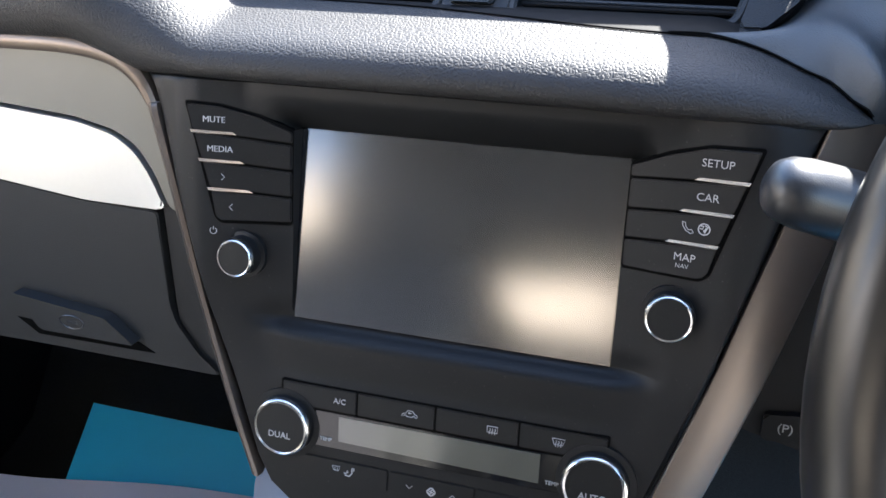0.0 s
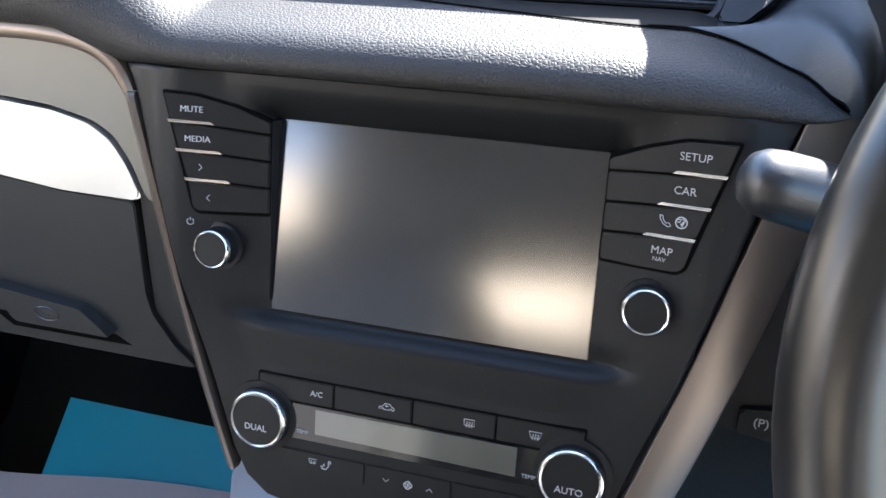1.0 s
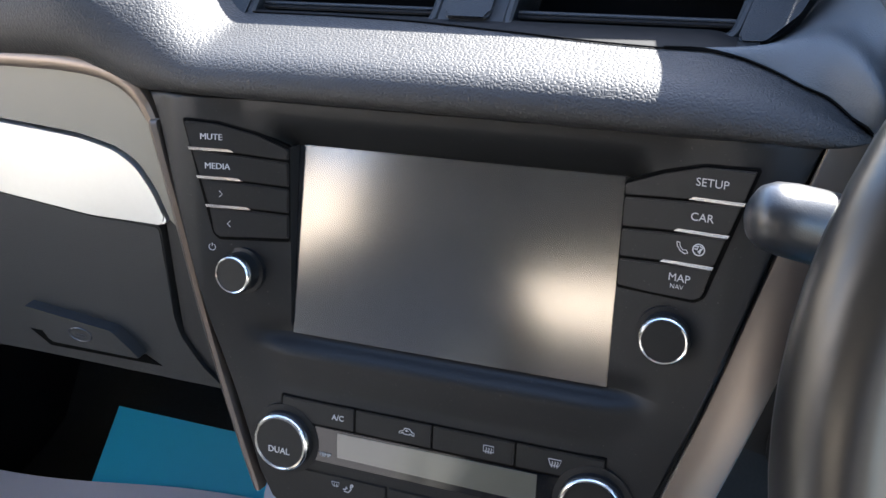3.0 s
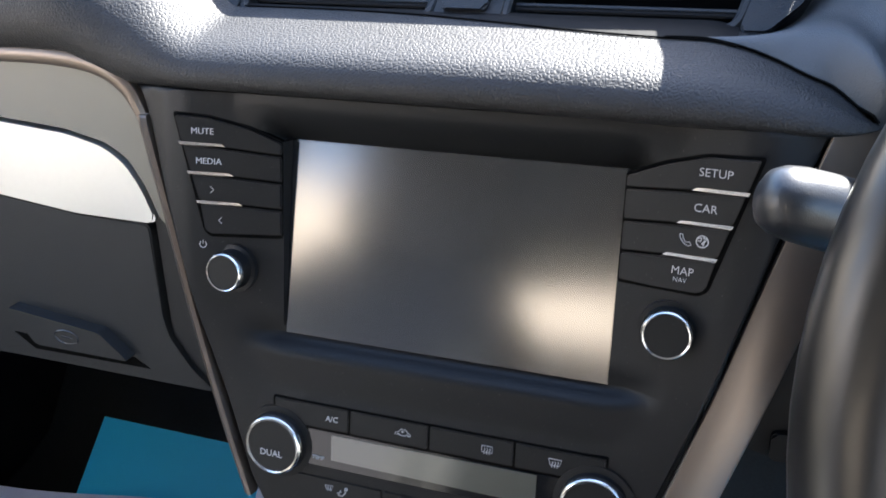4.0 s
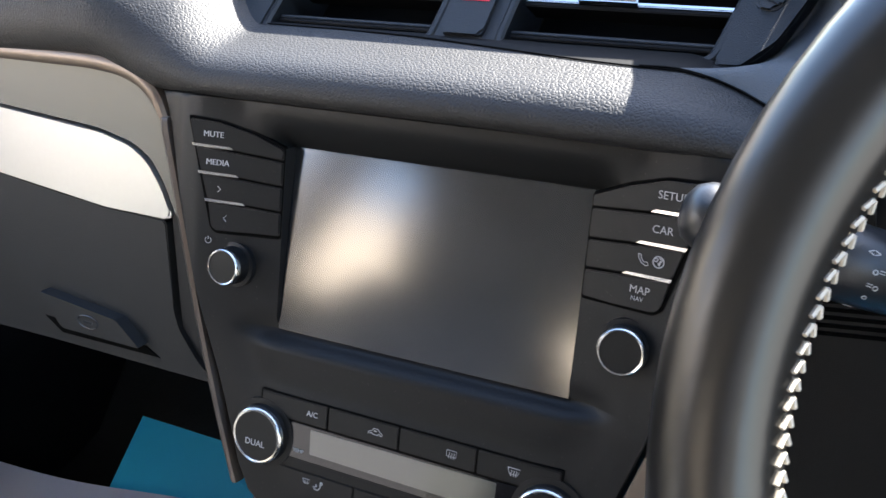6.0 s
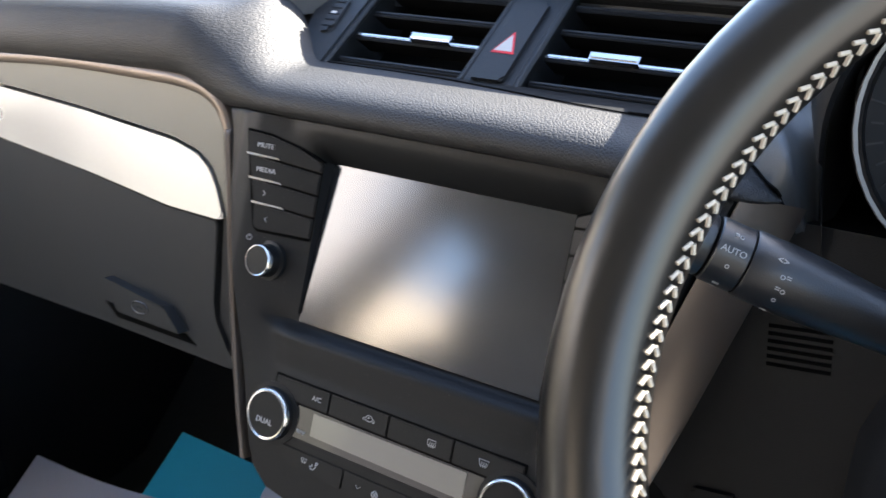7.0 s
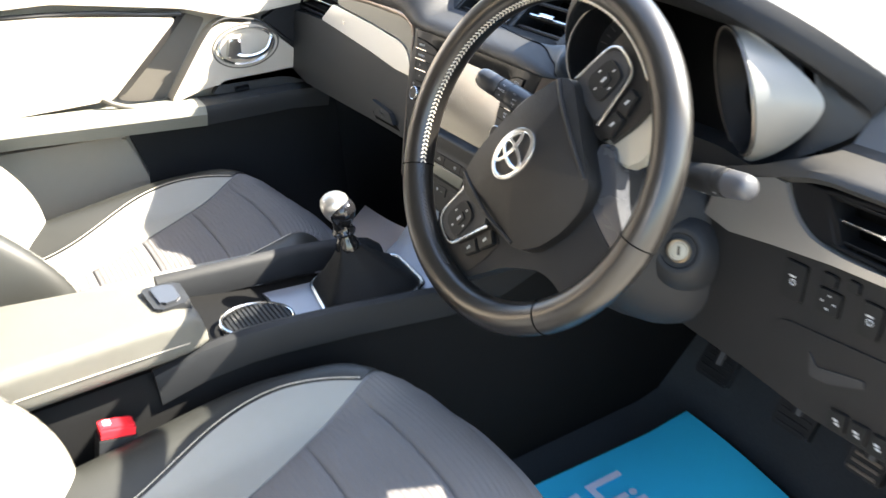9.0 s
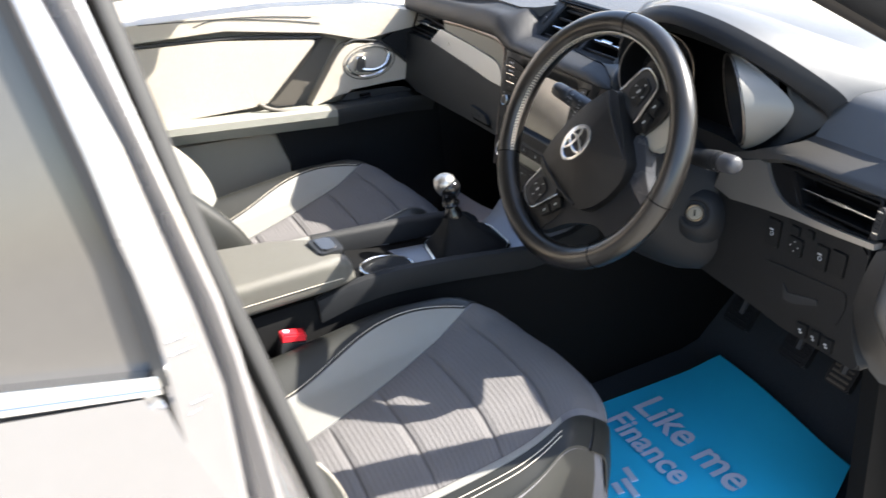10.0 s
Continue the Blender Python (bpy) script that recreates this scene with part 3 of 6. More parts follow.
def glyph(runs, u, v, size, name="icon", mat=None, w=0.0013, r=0.00022, parent=None, shape=None):
    bm = bmesh.new()
    for run in runs:
        tube([MF @ Vector((u + a * size, v + b * size, w)) for a, b in run], r, 5, bm=bm)
    return part(name, shape(bm) if shape else bm, mat or PRINT, parent or fas)


def arc(cx, cy, r, a0, a1, n=14):
    return [(cx + r * math.cos(radians(a0 + (a1 - a0) * i / n)), cy + r * math.sin(radians(a0 + (a1 - a0) * i / n))) for i in range(n + 1)]


glyph([arc(0, 0, 1, 125, 415), [(0, 0.3), (0, 1.3)]], -0.1322, 0.0468, 0.0018, "power_icon", w=0.0004, r=0.0002, shape=leant)
glyph([[(-1, 0.9), (-0.9, 0.2), (-0.3, -0.6), (0.5, -1.0), (1.0, -0.8), (0.7, -0.3), (0.1, -0.4), (-0.4, 0.2), (-0.5, 0.8), (-1, 0.9)]], 0.1189, 0.0784, 0.0027, "phone_icon", w=0.0020, shape=leant)
glyph([[(-0.5, 1), (0.5, 0), (-0.5, -1)]], -0.126, 0.0772, 0.0017, "skip_icon", w=0.0018, r=0.0002, shape=leant)
glyph([[(0.5, 1), (-0.5, 0), (0.5, -1)]], -0.1219, 0.0608, 0.0017, "skip_icon", w=0.0018, r=0.0002, shape=leant)
glyph([arc(0, 0, 1, 0, 360, 24), [(-0.7, 0.5), (-0.1, 0.6), (-0.3, 0.0), (-0.8, 0.1)], [(0.1, 0.7), (0.7, 0.4), (0.4, 0.0), (0.2, -0.7), (-0.1, -0.2)], [(0.0, -0.5), (0.3, 0.2), (0.6, 0.2)]], 0.1263, 0.0786, 0.0026, "globe_icon", w=0.0020, r=0.0003, shape=leant)
glyph([[(-1.6, -0.5), (-1.5, 0.0), (-0.8, 0.2), (-0.4, 0.8), (0.6, 0.8), (1.1, 0.2), (1.6, 0.0), (1.6, -0.5), (1.1, -0.5)], arc(-0.9, -0.5, 0.3, 0, 180, 8), arc(0.9, -0.5, 0.3, 0, 180, 8), [(0.4, 0.3), (-0.3, 0.3), (0.0, 0.5)], [(-0.3, 0.3), (0.0, 0.1)], [(-0.6, -0.5), (0.6, -0.5)]], -0.0142, -0.0421, 0.0027, "recirculation_icon", w=0.0012)
for u, pts in ((0.0322, [(-1, 0.7), (1, 0.7), (1, -0.5), (-1, -0.5), (-1, 0.7)]), (0.0676, [(-1.2, 0.7), (1.2, 0.7), (0.8, -0.5), (-0.8, -0.5), (-1.2, 0.7)])):
    glyph([pts] + [[(k, 0.3), (k + 0.15, 0.0), (k - 0.1, -0.4), (k, -0.9)] for k in (-0.5, 0.0, 0.5)], u, -0.0421, 0.0028, "defrost_icon", w=0.0012)
glyph([arc(0.35 * math.cos(radians(q)), 0.35 * math.sin(radians(q)), 0.55, q - 100, q + 120, 10) + [(0, 0)] for q in (0, 90, 180, 270)], 0.0003, -0.0853, 0.0026, "fan_icon", w=0.0012, r=0.0003)
glyph([[(-0.6, 0.3), (0, -0.3), (0.6, 0.3)]], -0.0125, -0.0850, 0.003, "arrow_icon", w=0.0012)
glyph([[(-0.6, -0.3), (0, 0.3), (0.6, -0.3)]], 0.0127, -0.0856, 0.003, "arrow_icon", w=0.0012)
glyph([[(0.6, 0.6), (0.8, 0.2), (0.2, -0.6), (-0.7, -0.5)], arc(0.9, 0.9, 0.25, 0, 360, 8), [(-0.2, 0.5), (-0.4, 0.0), (0.0, 0.2)], [(-0.9, -0.1), (-0.4, -0.2)]], -0.0490, -0.0845, 0.003, "airflow_icon", w=0.0012, r=0.00035)
glyph([[(-1.2, 0.7), (1.2, 0.7), (0.8, -0.5), (-0.8, -0.5), (-1.2, 0.7)], [(-0.4, 0.3), (-0.4, -0.8)], [(0.4, 0.3), (0.4, -0.8)]], -0.0565, -0.0830, 0.0020, "defrost_icon", w=0.0012)

# satin trim blades down both sides of the fascia
for sgn in (-1, 1):
    run = curve([(-0.1785, 0.131) if sgn > 0 else (-0.1735, 0.114), (-0.172, 0.108), (-0.158, 0.060), (-0.142, 0.003), (-0.1235, -0.055), (-0.108, -0.098)], 6)
    rings = []
    for i, p in enumerate(run):
        u, v = p.x, p.y
        k = 1 - 0.55 * i / (len(run) - 1)
        if sgn < 0:
            sec = ((0.0010 + 0.0040 * k, -0.004), (0.0008 + 0.0036 * k, 0.002), (0.001, 0.003), (-0.002, 0.001), (-0.012, -0.030), (-0.008, -0.032))
        else:
            sec = ((0.0045, -0.004), (0.0042, 0.0008), (0.0036, 0.0014), (0.0028, 0.0012), (-0.021, -0.017), (-0.023, -0.022), (-0.010, -0.032))
        sink = 0.004 * (1 - blend(0, 0.22, i / (len(run) - 1))) if sgn < 0 else 0
        rings.append([MF @ Vector((-sgn * (u + a), v, b - sink)) for a, b in sec])
    part("side_trim", loft(rings), BLADE, fas, "satin silver side blade")

# ---- passenger side dash front ----
pdash = thing("glovebox_panel", (-0.4, 0.05, 0.75), "dark passenger dash panel with glovebox and silver inlay", "dashboard panel")


def in_g(x, z):
    return (x, (z - 0.895) / 0.98)


olive = [(-0.48, 0.985), (-0.35, 0.988), (-0.233, 0.986), (-0.207, 0.982), (-0.192, 0.976), (-0.183, 0.968), (-0.178, 0.955), (-0.1725, 0.935), (-0.1665, 0.914), (-0.1605, 0.895), (-0.172, 0.8945), (-0.180, 0.9165), (-0.1895, 0.9315), (-0.203, 0.9395), (-0.23, 0.9455), (-0.33, 0.953), (-0.47, 0.960)]
part("upper_inlay", plate(fillet([in_g(*p) for p in olive], 0.005, 4), -0.02, 0.001, MG, 0.0003), OLIVE, pdash, "satin grey-olive inlay")
trim = [(-0.49, 0.958), (-0.33, 0.951), (-0.228, 0.943), (-0.204, 0.9375), (-0.191, 0.929), (-0.182, 0.915), (-0.1745, 0.895), (-0.23, 0.8955), (-0.32, 0.905), (-0.54, 0.922)]
part("silver_inlay", plate(fillet([in_g(*p) for p in trim], 0.006, 4), -0.02, 0.003, MG, 0.0015), SILVER, pdash, "bright satin silver inlay")
glove = fillet([in_g(*p) for p in [(-0.70, 0.915), (-0.54, 0.921), (-0.32, 0.9035), (-0.23, 0.894), (-0.181, 0.8935), (-0.181, 0.835), (-0.178, 0.822), (-0.165, 0.803), (-0.150, 0.790), (-0.30, 0.790), (-0.60, 0.785), (-0.70, 0.80)]], 0.004, 3)
part("glovebox_lid", plate(glove, -0.05, 0.002, MG, 0.003), GLOVE, pdash)
edge_run = curve([MG @ Vector((*in_g(*p), 0.002)) for p in [(-0.47, 0.977), (-0.36, 0.984), (-0.256, 0.985), (-0.226, 0.9845), (-0.205, 0.982), (-0.191, 0.977), (-0.1815, 0.969), (-0.1755, 0.958), (-0.1705, 0.945), (-0.1665, 0.931)]], 6)
rings = []
for i, p in enumerate(edge_run):
    d = (edge_run[min(i + 1, len(edge_run) - 1)] - edge_run[max(i - 1, 0)]).normalized()
    side = d.cross(GN).normalized()
    thin = 1 - 0.6 * blend(0.62, 1.0, i / (len(edge_run) - 1))
    p = p - GN * 0.0025 * blend(0.85, 1.0, i / (len(edge_run) - 1))
    rings.append([p + side * a * thin + GN * b for a, b in ((-0.0060, -0.004), (-0.0055, 0.001), (-0.003, 0.0028), (0.001, 0.0028), (0.0034, 0.001), (0.0036, -0.004))])
part("trim_edging", loft(rings), BLADE, pdash, "satin silver edging")
lidh = fillet([in_g(*p) for p in [(-0.293, 0.829), (-0.224, 0.822), (-0.205, 0.806), (-0.275, 0.806)]], 0.002, 3)
part("handle", plate(lidh, 0.0, 0.011, MG, 0.004), GLOVE, pdash, "dark pull handle with a small badge")
part("handle_badge", tube([MG @ Vector((*in_g(-0.249 + 0.009 * math.cos(2 * math.pi * i / 24), 0.8155 + 0.0045 * math.sin(2 * math.pi * i / 24)), 0.0112)) for i in range(24)], 0.0005, 5, closed=True), SPOKEDARK, pdash, "small oval glovebox lock badge")
part("badge_mark", box(-0.253, -0.245, -0.0822, -0.0806, 0.0100, 0.0114, 0.0002, M=MG), SPOKEDARK, pdash)
part("handle_slot", plate([in_g(*p) for p in [(-0.30, 0.807), (-0.207, 0.804), (-0.196, 0.798), (-0.285, 0.797)]], -0.001, 0.0025, MG), DARKGAP, pdash)
part("side_panel", plate([in_g(*p) for p in [(-0.181, 0.99), (-0.171, 0.985), (-0.125, 0.78), (-0.15, 0.788), (-0.166, 0.802), (-0.179, 0.822)]], -0.06, -0.0015, MG, 0.0015), DASH, pdash)


# ---- air vents ----
def vent(name, base, pts, M, n, tilt, label, tab_u):
    v = thing(name, base, label, "air vent", "dashboard air vents")
    us, vs = [p[0] for p in pts], [p[1] for p in pts]
    u0, u1, v0, v1 = min(us), max(us), min(vs), max(vs)
    part("back", plate(pts, -0.045, -0.040, M), DARKGAP, v)
    edge = [M @ Vector((a, b, 0.0)) for a, b in fillet(pts, 0.006, 4)]
    part("surround", tube(edge, 0.0028, 8, closed=True), DASH if n == 4 else SLAT, v)
    for i in range(n):
        f = (i + 0.5) / n if n == 3 else (0.15, 0.40, 0.66, 0.90)[i]
        vv = v0 + (v1 - v0) * f
        a = pts[0][0] + (pts[3][0] - pts[0][0]) * f + 0.003
        b = pts[1][0] + (pts[2][0] - pts[1][0]) * f - 0.003
        part("slat", box(a, b, -0.010, 0.010, -0.0008, 0.0008, 0.0006, M=at(M, 0, vv, -0.014) @ Matrix.Rotation(radians(90 + tilt), 4, "X")), SLAT, v)
        part("slat_lip", box(a, b, vv - 0.0007, vv + 0.0007, -0.0050, -0.0040, 0.0003, M=M), BLACKTRIM if n == 3 else DASH, v)
        if i == 1:
            part("slat_edge", box(a, b, vv - 0.0009, vv + 0.0009, -0.0042, -0.0030, 0.0004, M=M), CHROME, v, "thin chrome slat edge")
            part("tab", box(tab_u - 0.016, tab_u + 0.016, vv - 0.001, vv + 0.0032, -0.005, 0.001, 0.001, M=M), CHROME, v, "chrome thumb tab")
    return v


MV = basis((0, 0.1178, 1.0144), (1, 0, 0), Vector((0, 0.764, 0.645)) * 1.3, Vector((0, -0.645, 0.764)))
vent("centre_vent", (-0.08, 0.1, 1.0), [(-0.139, -0.022), (-0.026, -0.022), (-0.015, 0.042), (-0.122, 0.042)], MV, 4, 12, "black centre air vent with chrome-edged slat", -0.065)
vent("centre_vent", (0.08, 0.1, 1.0), [(0.014, -0.022), (0.128, -0.022), (0.148, 0.042), (0.024, 0.042)], MV, 4, 12, "black centre air vent with chrome-edged slat", 0.068)
MVL = basis((0, 0.045, 0.945), (1, 0, 0), Vector((0, 0.196, 0.98)), Vector((0, -0.98, 0.196)))
vent("side_vent", (-0.58, 0.05, 0.92), [(-0.675, -0.022), (-0.540, -0.022), (-0.480, 0.014), (-0.650, 0.026)], MVL, 3, 12, "black side air vent at the passenger end", -0.6)
MVR = basis((0, 0.062, 0.925), (1, 0, 0), Vector((0, 0.196, 0.98)), Vector((0, -0.98, 0.196)))
vent("side_vent", (0.68, 0.06, 0.9), [(0.625, -0.018), (0.748, -0.022), (0.752, 0.036), (0.598, 0.030)], MVR, 3, 12, "black side air vent beside the driver's door", 0.685)
hz = thing("hazard_switch", (0, 0.1, 1.0), "dark hazard switch with red-edged white triangle", "switch")
part("housing", plate([(-0.025, -0.026), (0.013, -0.026), (0.0235, 0.045), (-0.0145, 0.045)], -0.04, 0.002, MV, 0.001), DASH, hz)
part("button", plate(fillet([(-0.019, -0.019), (0.006, -0.019), (0.0125, 0.031), (-0.011, 0.031)], 0.003, 4), 0.0, 0.005, MV, 0.0012), DASH, hz)
part("triangle", plate([(-0.0115, -0.003), (0.005, -0.003), (-0.001, 0.0105)], 0.0045, 0.0053, MV), RED, hz, "red warning triangle")
part("triangle_core", plate([(-0.0098, -0.0018), (0.0032, -0.0018), (-0.0015, 0.0085)], 0.005, 0.0056, MV), PRINT, hz)
# vent pod around the centre vents
part("vent_pod_floor", plate([(-0.150, -0.030), (0.140, -0.030), (0.140, -0.0236), (-0.150, -0.0236)], -0.06, 0.005, MV, 0.002), BLACKTRIM, dash)
part("vent_pod_side", plate(fillet([(-0.165, -0.03), (-0.140, -0.026), (-0.124, 0.044), (-0.150, 0.050), (-0.172, 0.03)], 0.004, 4), -0.06, 0.004, MV, 0.003), DASH, dash)
part("vent_pod_side", plate(fillet([(0.1295, -0.0235), (0.142, -0.0235), (0.156, -0.012), (0.168, 0.010), (0.176, 0.034), (0.172, 0.050), (0.150, 0.046)], 0.0025, 5), -0.06, 0.004, MV, 0.0025), DASH, dash)
part("vent_pod_lip", plate([(-0.150, 0.0425), (0.150, 0.0425), (0.148, 0.050), (-0.148, 0.050)], -0.06, 0.014, MV, 0.003), DASH, dash)

for x, v, turn in ((-0.150, 0.010, 0), (0.1515, 0.012, -18)):
    MM = at(MV, x, v, 0.003, turn)
    dial = part("vent_dial", plate(fillet([(-0.006, -0.013), (0.006, -0.011), (0.008, 0.013), (-0.003, 0.013)], 0.004, 4), -0.004, 0.003, MM, 0.0015), DARKPLASTIC, dash, "ribbed vent dial")
    for i in range(5):
        part("dial_rib", box(-0.004, 0.005, -0.009 + 0.0042 * i, -0.0075 + 0.0042 * i, 0.002, 0.0038, 0.0003, M=MM), DASH, dial)
    part("dial_mark", box(-0.001, 0.003, -0.0005, 0.0012, 0.0037, 0.0041, 0, M=MM), PRINT, dial)

# ---- driver's side dash ----
ddash = thing("driver_dash_panel", (0.55, 0.05, 0.75), "dark driver's lower dash panel with switches", "dashboard panel")
MR = basis((0, 0.05, 0.86), (1, 0, 0), Vector((0, 0.15, 0.9887)), Vector((0, -0.9887, 0.15)))
low = [(0.15, 0.10), (0.46, 0.10), (0.56, 0.085), (0.60, 0.035), (0.75, 0.035), (0.754, 0.015), (0.748, -0.06), (0.762, -0.105), (0.782, -0.135), (0.64, -0.137), (0.56, -0.128), (0.44, -0.120), (0.30, -0.11), (0.14, -0.07)]
part("knee_panel", plate(fillet(low, 0.012, 5), -0.08, 0.0, MR, 0.006), LOWDASH, ddash)
inner = [(p.x, p.y) for p in curve([(0.560, 0.091, 0), (0.566, 0.080, 0), (0.578, 0.064, 0), (0.601, 0.0485, 0), (0.638, 0.0425, 0), (0.690, 0.043, 0), (0.761, 0.0465, 0)], 5)]
part("silver_inlay", plate(fillet([(0.462, 0.022), (0.475, 0.068), (0.548, 0.094)], 0.003, 4) + inner + [(0.762, 0.0385), (0.69, 0.0335), (0.63, 0.031), (0.56, 0.024), (0.50, 0.016)], -0.01, 0.006, MR, 0.002), INLAY, ddash, "satin silver inlay under the side vent")
part("vent_recess", plate([(0.556, 0.098)] + inner[:18] + [(0.634, 0.046), (0.622, 0.070), (0.604, 0.096)], -0.03, -0.0005, MR, 0.001), SLAT, ddash, "black recess beside the side vent")
for x, v, w, h in ((0.591, -0.004, 0.026, 0.040), (0.682, -0.006, 0.022, 0.034), (0.711, -0.003, 0.024, 0.034), (0.635, -0.008, 0.026, 0.024), (0.630, 0.014, 0.016, 0.012), (0.657, 0.018, 0.012, 0.011)):
    sw = part("switch", plate(fillet([(x - w / 2, v - h / 2), (x + w / 2, v - h / 2), (x + w / 2, v + h / 2), (x - w / 2, v + h / 2)], 0.003, 4), -0.004, 0.0035, MR, 0.0012), KEY, ddash)
    part("switch_gap", plate(fillet([(x - w / 2 - 0.001, v - h / 2 - 0.001), (x + w / 2 + 0.001, v - h / 2 - 0.001), (x + w / 2 + 0.001, v + h / 2 + 0.001), (x - w / 2 - 0.001, v + h / 2 + 0.001)], 0.003, 4), -0.004, 0.0006, MR), DARKGAP, sw)
    if x in (0.591, 0.682):
        part("mark", box(x - 0.005, x + 0.002, v + 0.004, v + 0.006, 0.003, 0.0038, 0, M=MR), PRINTDIM, sw)
        part("mark", tube([MR @ Vector((x + 0.003 * math.cos(q), v + 0.003 * math.sin(q) - 0.001, 0.0037)) for q in [math.pi * i / 6 for i in range(12)]], 0.0005, 5, closed=True), PRINTDIM, sw)
    if x == 0.635:
        for q in (0, 1, 2, 3):
            part("mark", box(0.006, 0.008, -0.0011, 0.0011, 0.0033, 0.0038, 0, M=at(MR, x, v, 0, 90 * q)), PRINTDIM, sw)
flap = part("fuse_flap", plate(fillet([(0.576, -0.060), (0.590, -0.048), (0.735, -0.036), (0.738, -0.060), (0.728, -0.092), (0.655, -0.106), (0.616, -0.112), (0.592, -0.095)], 0.008, 5), -0.004, 0.002, MR, 0.0012), LOWDASH, ddash)
part("flap_pull", plate(fillet([(0.628, -0.066), (0.640, -0.079), (0.650, -0.076), (0.692, -0.066), (0.695, -0.074), (0.655, -0.090), (0.634, -0.092)], 0.003, 4), 0.001, 0.0035, MR, 0.001), DARKPLASTIC, flap)
for i in range(3):
    x = 0.676 + 0.0235 * i
    k = part("lower_button", plate(fillet([(x - 0.010, -0.133), (x + 0.010, -0.132), (x + 0.010, -0.110), (x - 0.010, -0.112)], 0.002, 3), -0.02, 0.004, MR, 0.001), KEY, ddash)
    part("mark", box(x - 0.0035, x + 0.0015, -0.122, -0.1195, 0.0036, 0.0044, 0, M=MR), PRINTDIM, k)
    part("mark", box(x - 0.001, x + 0.0035, -0.1255, -0.1232, 0.0036, 0.0044, 0, M=MR), PRINTDIM, k)
MT = at(MVR, 0.757, 0.008, 0.004)
sd = part("vent_dial", plate(fillet([(-0.007, -0.022), (0.004, -0.024), (0.008, 0.020), (-0.003, 0.022)], 0.004, 4), -0.02, 0.002, MT, 0.0015), DARKPLASTIC, ddash, "ribbed vent dial")
for i in range(6):
    part("dial_rib", box(-0.004, 0.004, -0.015 + 0.0058 * i, -0.0132 + 0.0058 * i, 0.0015, 0.0032, 0.0003, M=MT), CHROME if i in (0, 5) else DASH, sd)
# speaker-like slots beside the column
for i in range(6):
    part("slot", box(0.196, 0.228, 0.022 - 0.0042 * i, 0.0240 - 0.0042 * i, -0.001, 0.0006, 0, M=MR @ Matrix.Rotation(radians(6), 4, "Z") @ Matrix.Translation((0, 0.0, 0))), DARKGAP, ddash)
pb = part("parking_brake_switch", plate(fillet([(0.168, -0.060), (0.192, -0.057), (0.190, -0.075), (0.168, -0.077)], 0.003, 4), -0.004, 0.004, MR, 0.0012), KEY, ddash)
lettering("(P)", 0.008, at(MR, 0.180, -0.067, 0.0042), PRINTDIM, pb)
prof = ((0.60, 0.985, 0.56), (0.42, 1.024, 0.56), (0.30, 1.036, 0.57), (0.220, 1.040, 0.575), (0.182, 1.039, 0.58), (0.167, 1.035, 0.585), (0.158, 1.026, 0.585), (0.140, 1.004, 0.585), (0.123, 0.984, 0.582), (0.098, 0.979, 0.578), (0.082, 0.976, 0.570), (0.069, 0.969, 0.555), (0.062, 0.956, 0.520), (0.058, 0.944, 0.478), (0.064, 0.936, 0.470), (0.085, 0.932, 0.470))
rows = []
for i in range(17):
    f = i / 16
    row = []
    for y, z, x0 in prof:
        x = x0 + (0.785 - x0) * f
        row.append((x, y + 0.02 * blend(0.70, 0.79, x), z + 0.006 * (x - 0.6) - 0.012 * blend(0.70, 0.79, x) + 0.026 * blend(0.5, 0.61, x) * (1 - blend(0.94, 0.985, z))))
    rows.append(row)
part("side_top", loft([r[:9] for r in rows], closed=False), DASHTOP, ddash, "grained dash top beside the instrument hood")
part("upper_roll", loft([r[8:] for r in rows], closed=False), ROLL, ddash, "dark soft roll above the side vent")

ends = [((0.762, 0.056, 0.895), (0.792, 0.105, 0.925)), ((0.756, 0.050, 0.870), (0.796, 0.080, 0.890)), ((0.750, 0.044, 0.835), (0.801, 0.060, 0.860)), ((0.746, 0.043, 0.800), (0.804, 0.054, 0.805)), ((0.754, 0.044, 0.765), (0.806, 0.074, 0.745)), ((0.772, 0.046, 0.735), (0.808, 0.118, 0.695)), ((0.790, 0.060, 0.705), (0.810, 0.152, 0.66))]
A_, B_ = curve([Vector(a) for a, b in ends], 5), curve([Vector(b) for a, b in ends], 5)
part("end_cover", loft([[a + (b - a) * t + Vector((0.010, -0.004, 0)) * math.sin(math.pi * t) for t in (0, 0.1, 0.3, 0.5, 0.7, 0.9, 1.0)] + [b + Vector((-0.01, 0.04, 0)), a + Vector((-0.01, 0.04, 0))] for a, b in zip(A_, B_)]), DASHEND, ddash, "curved dash end cover, darkened for shade")

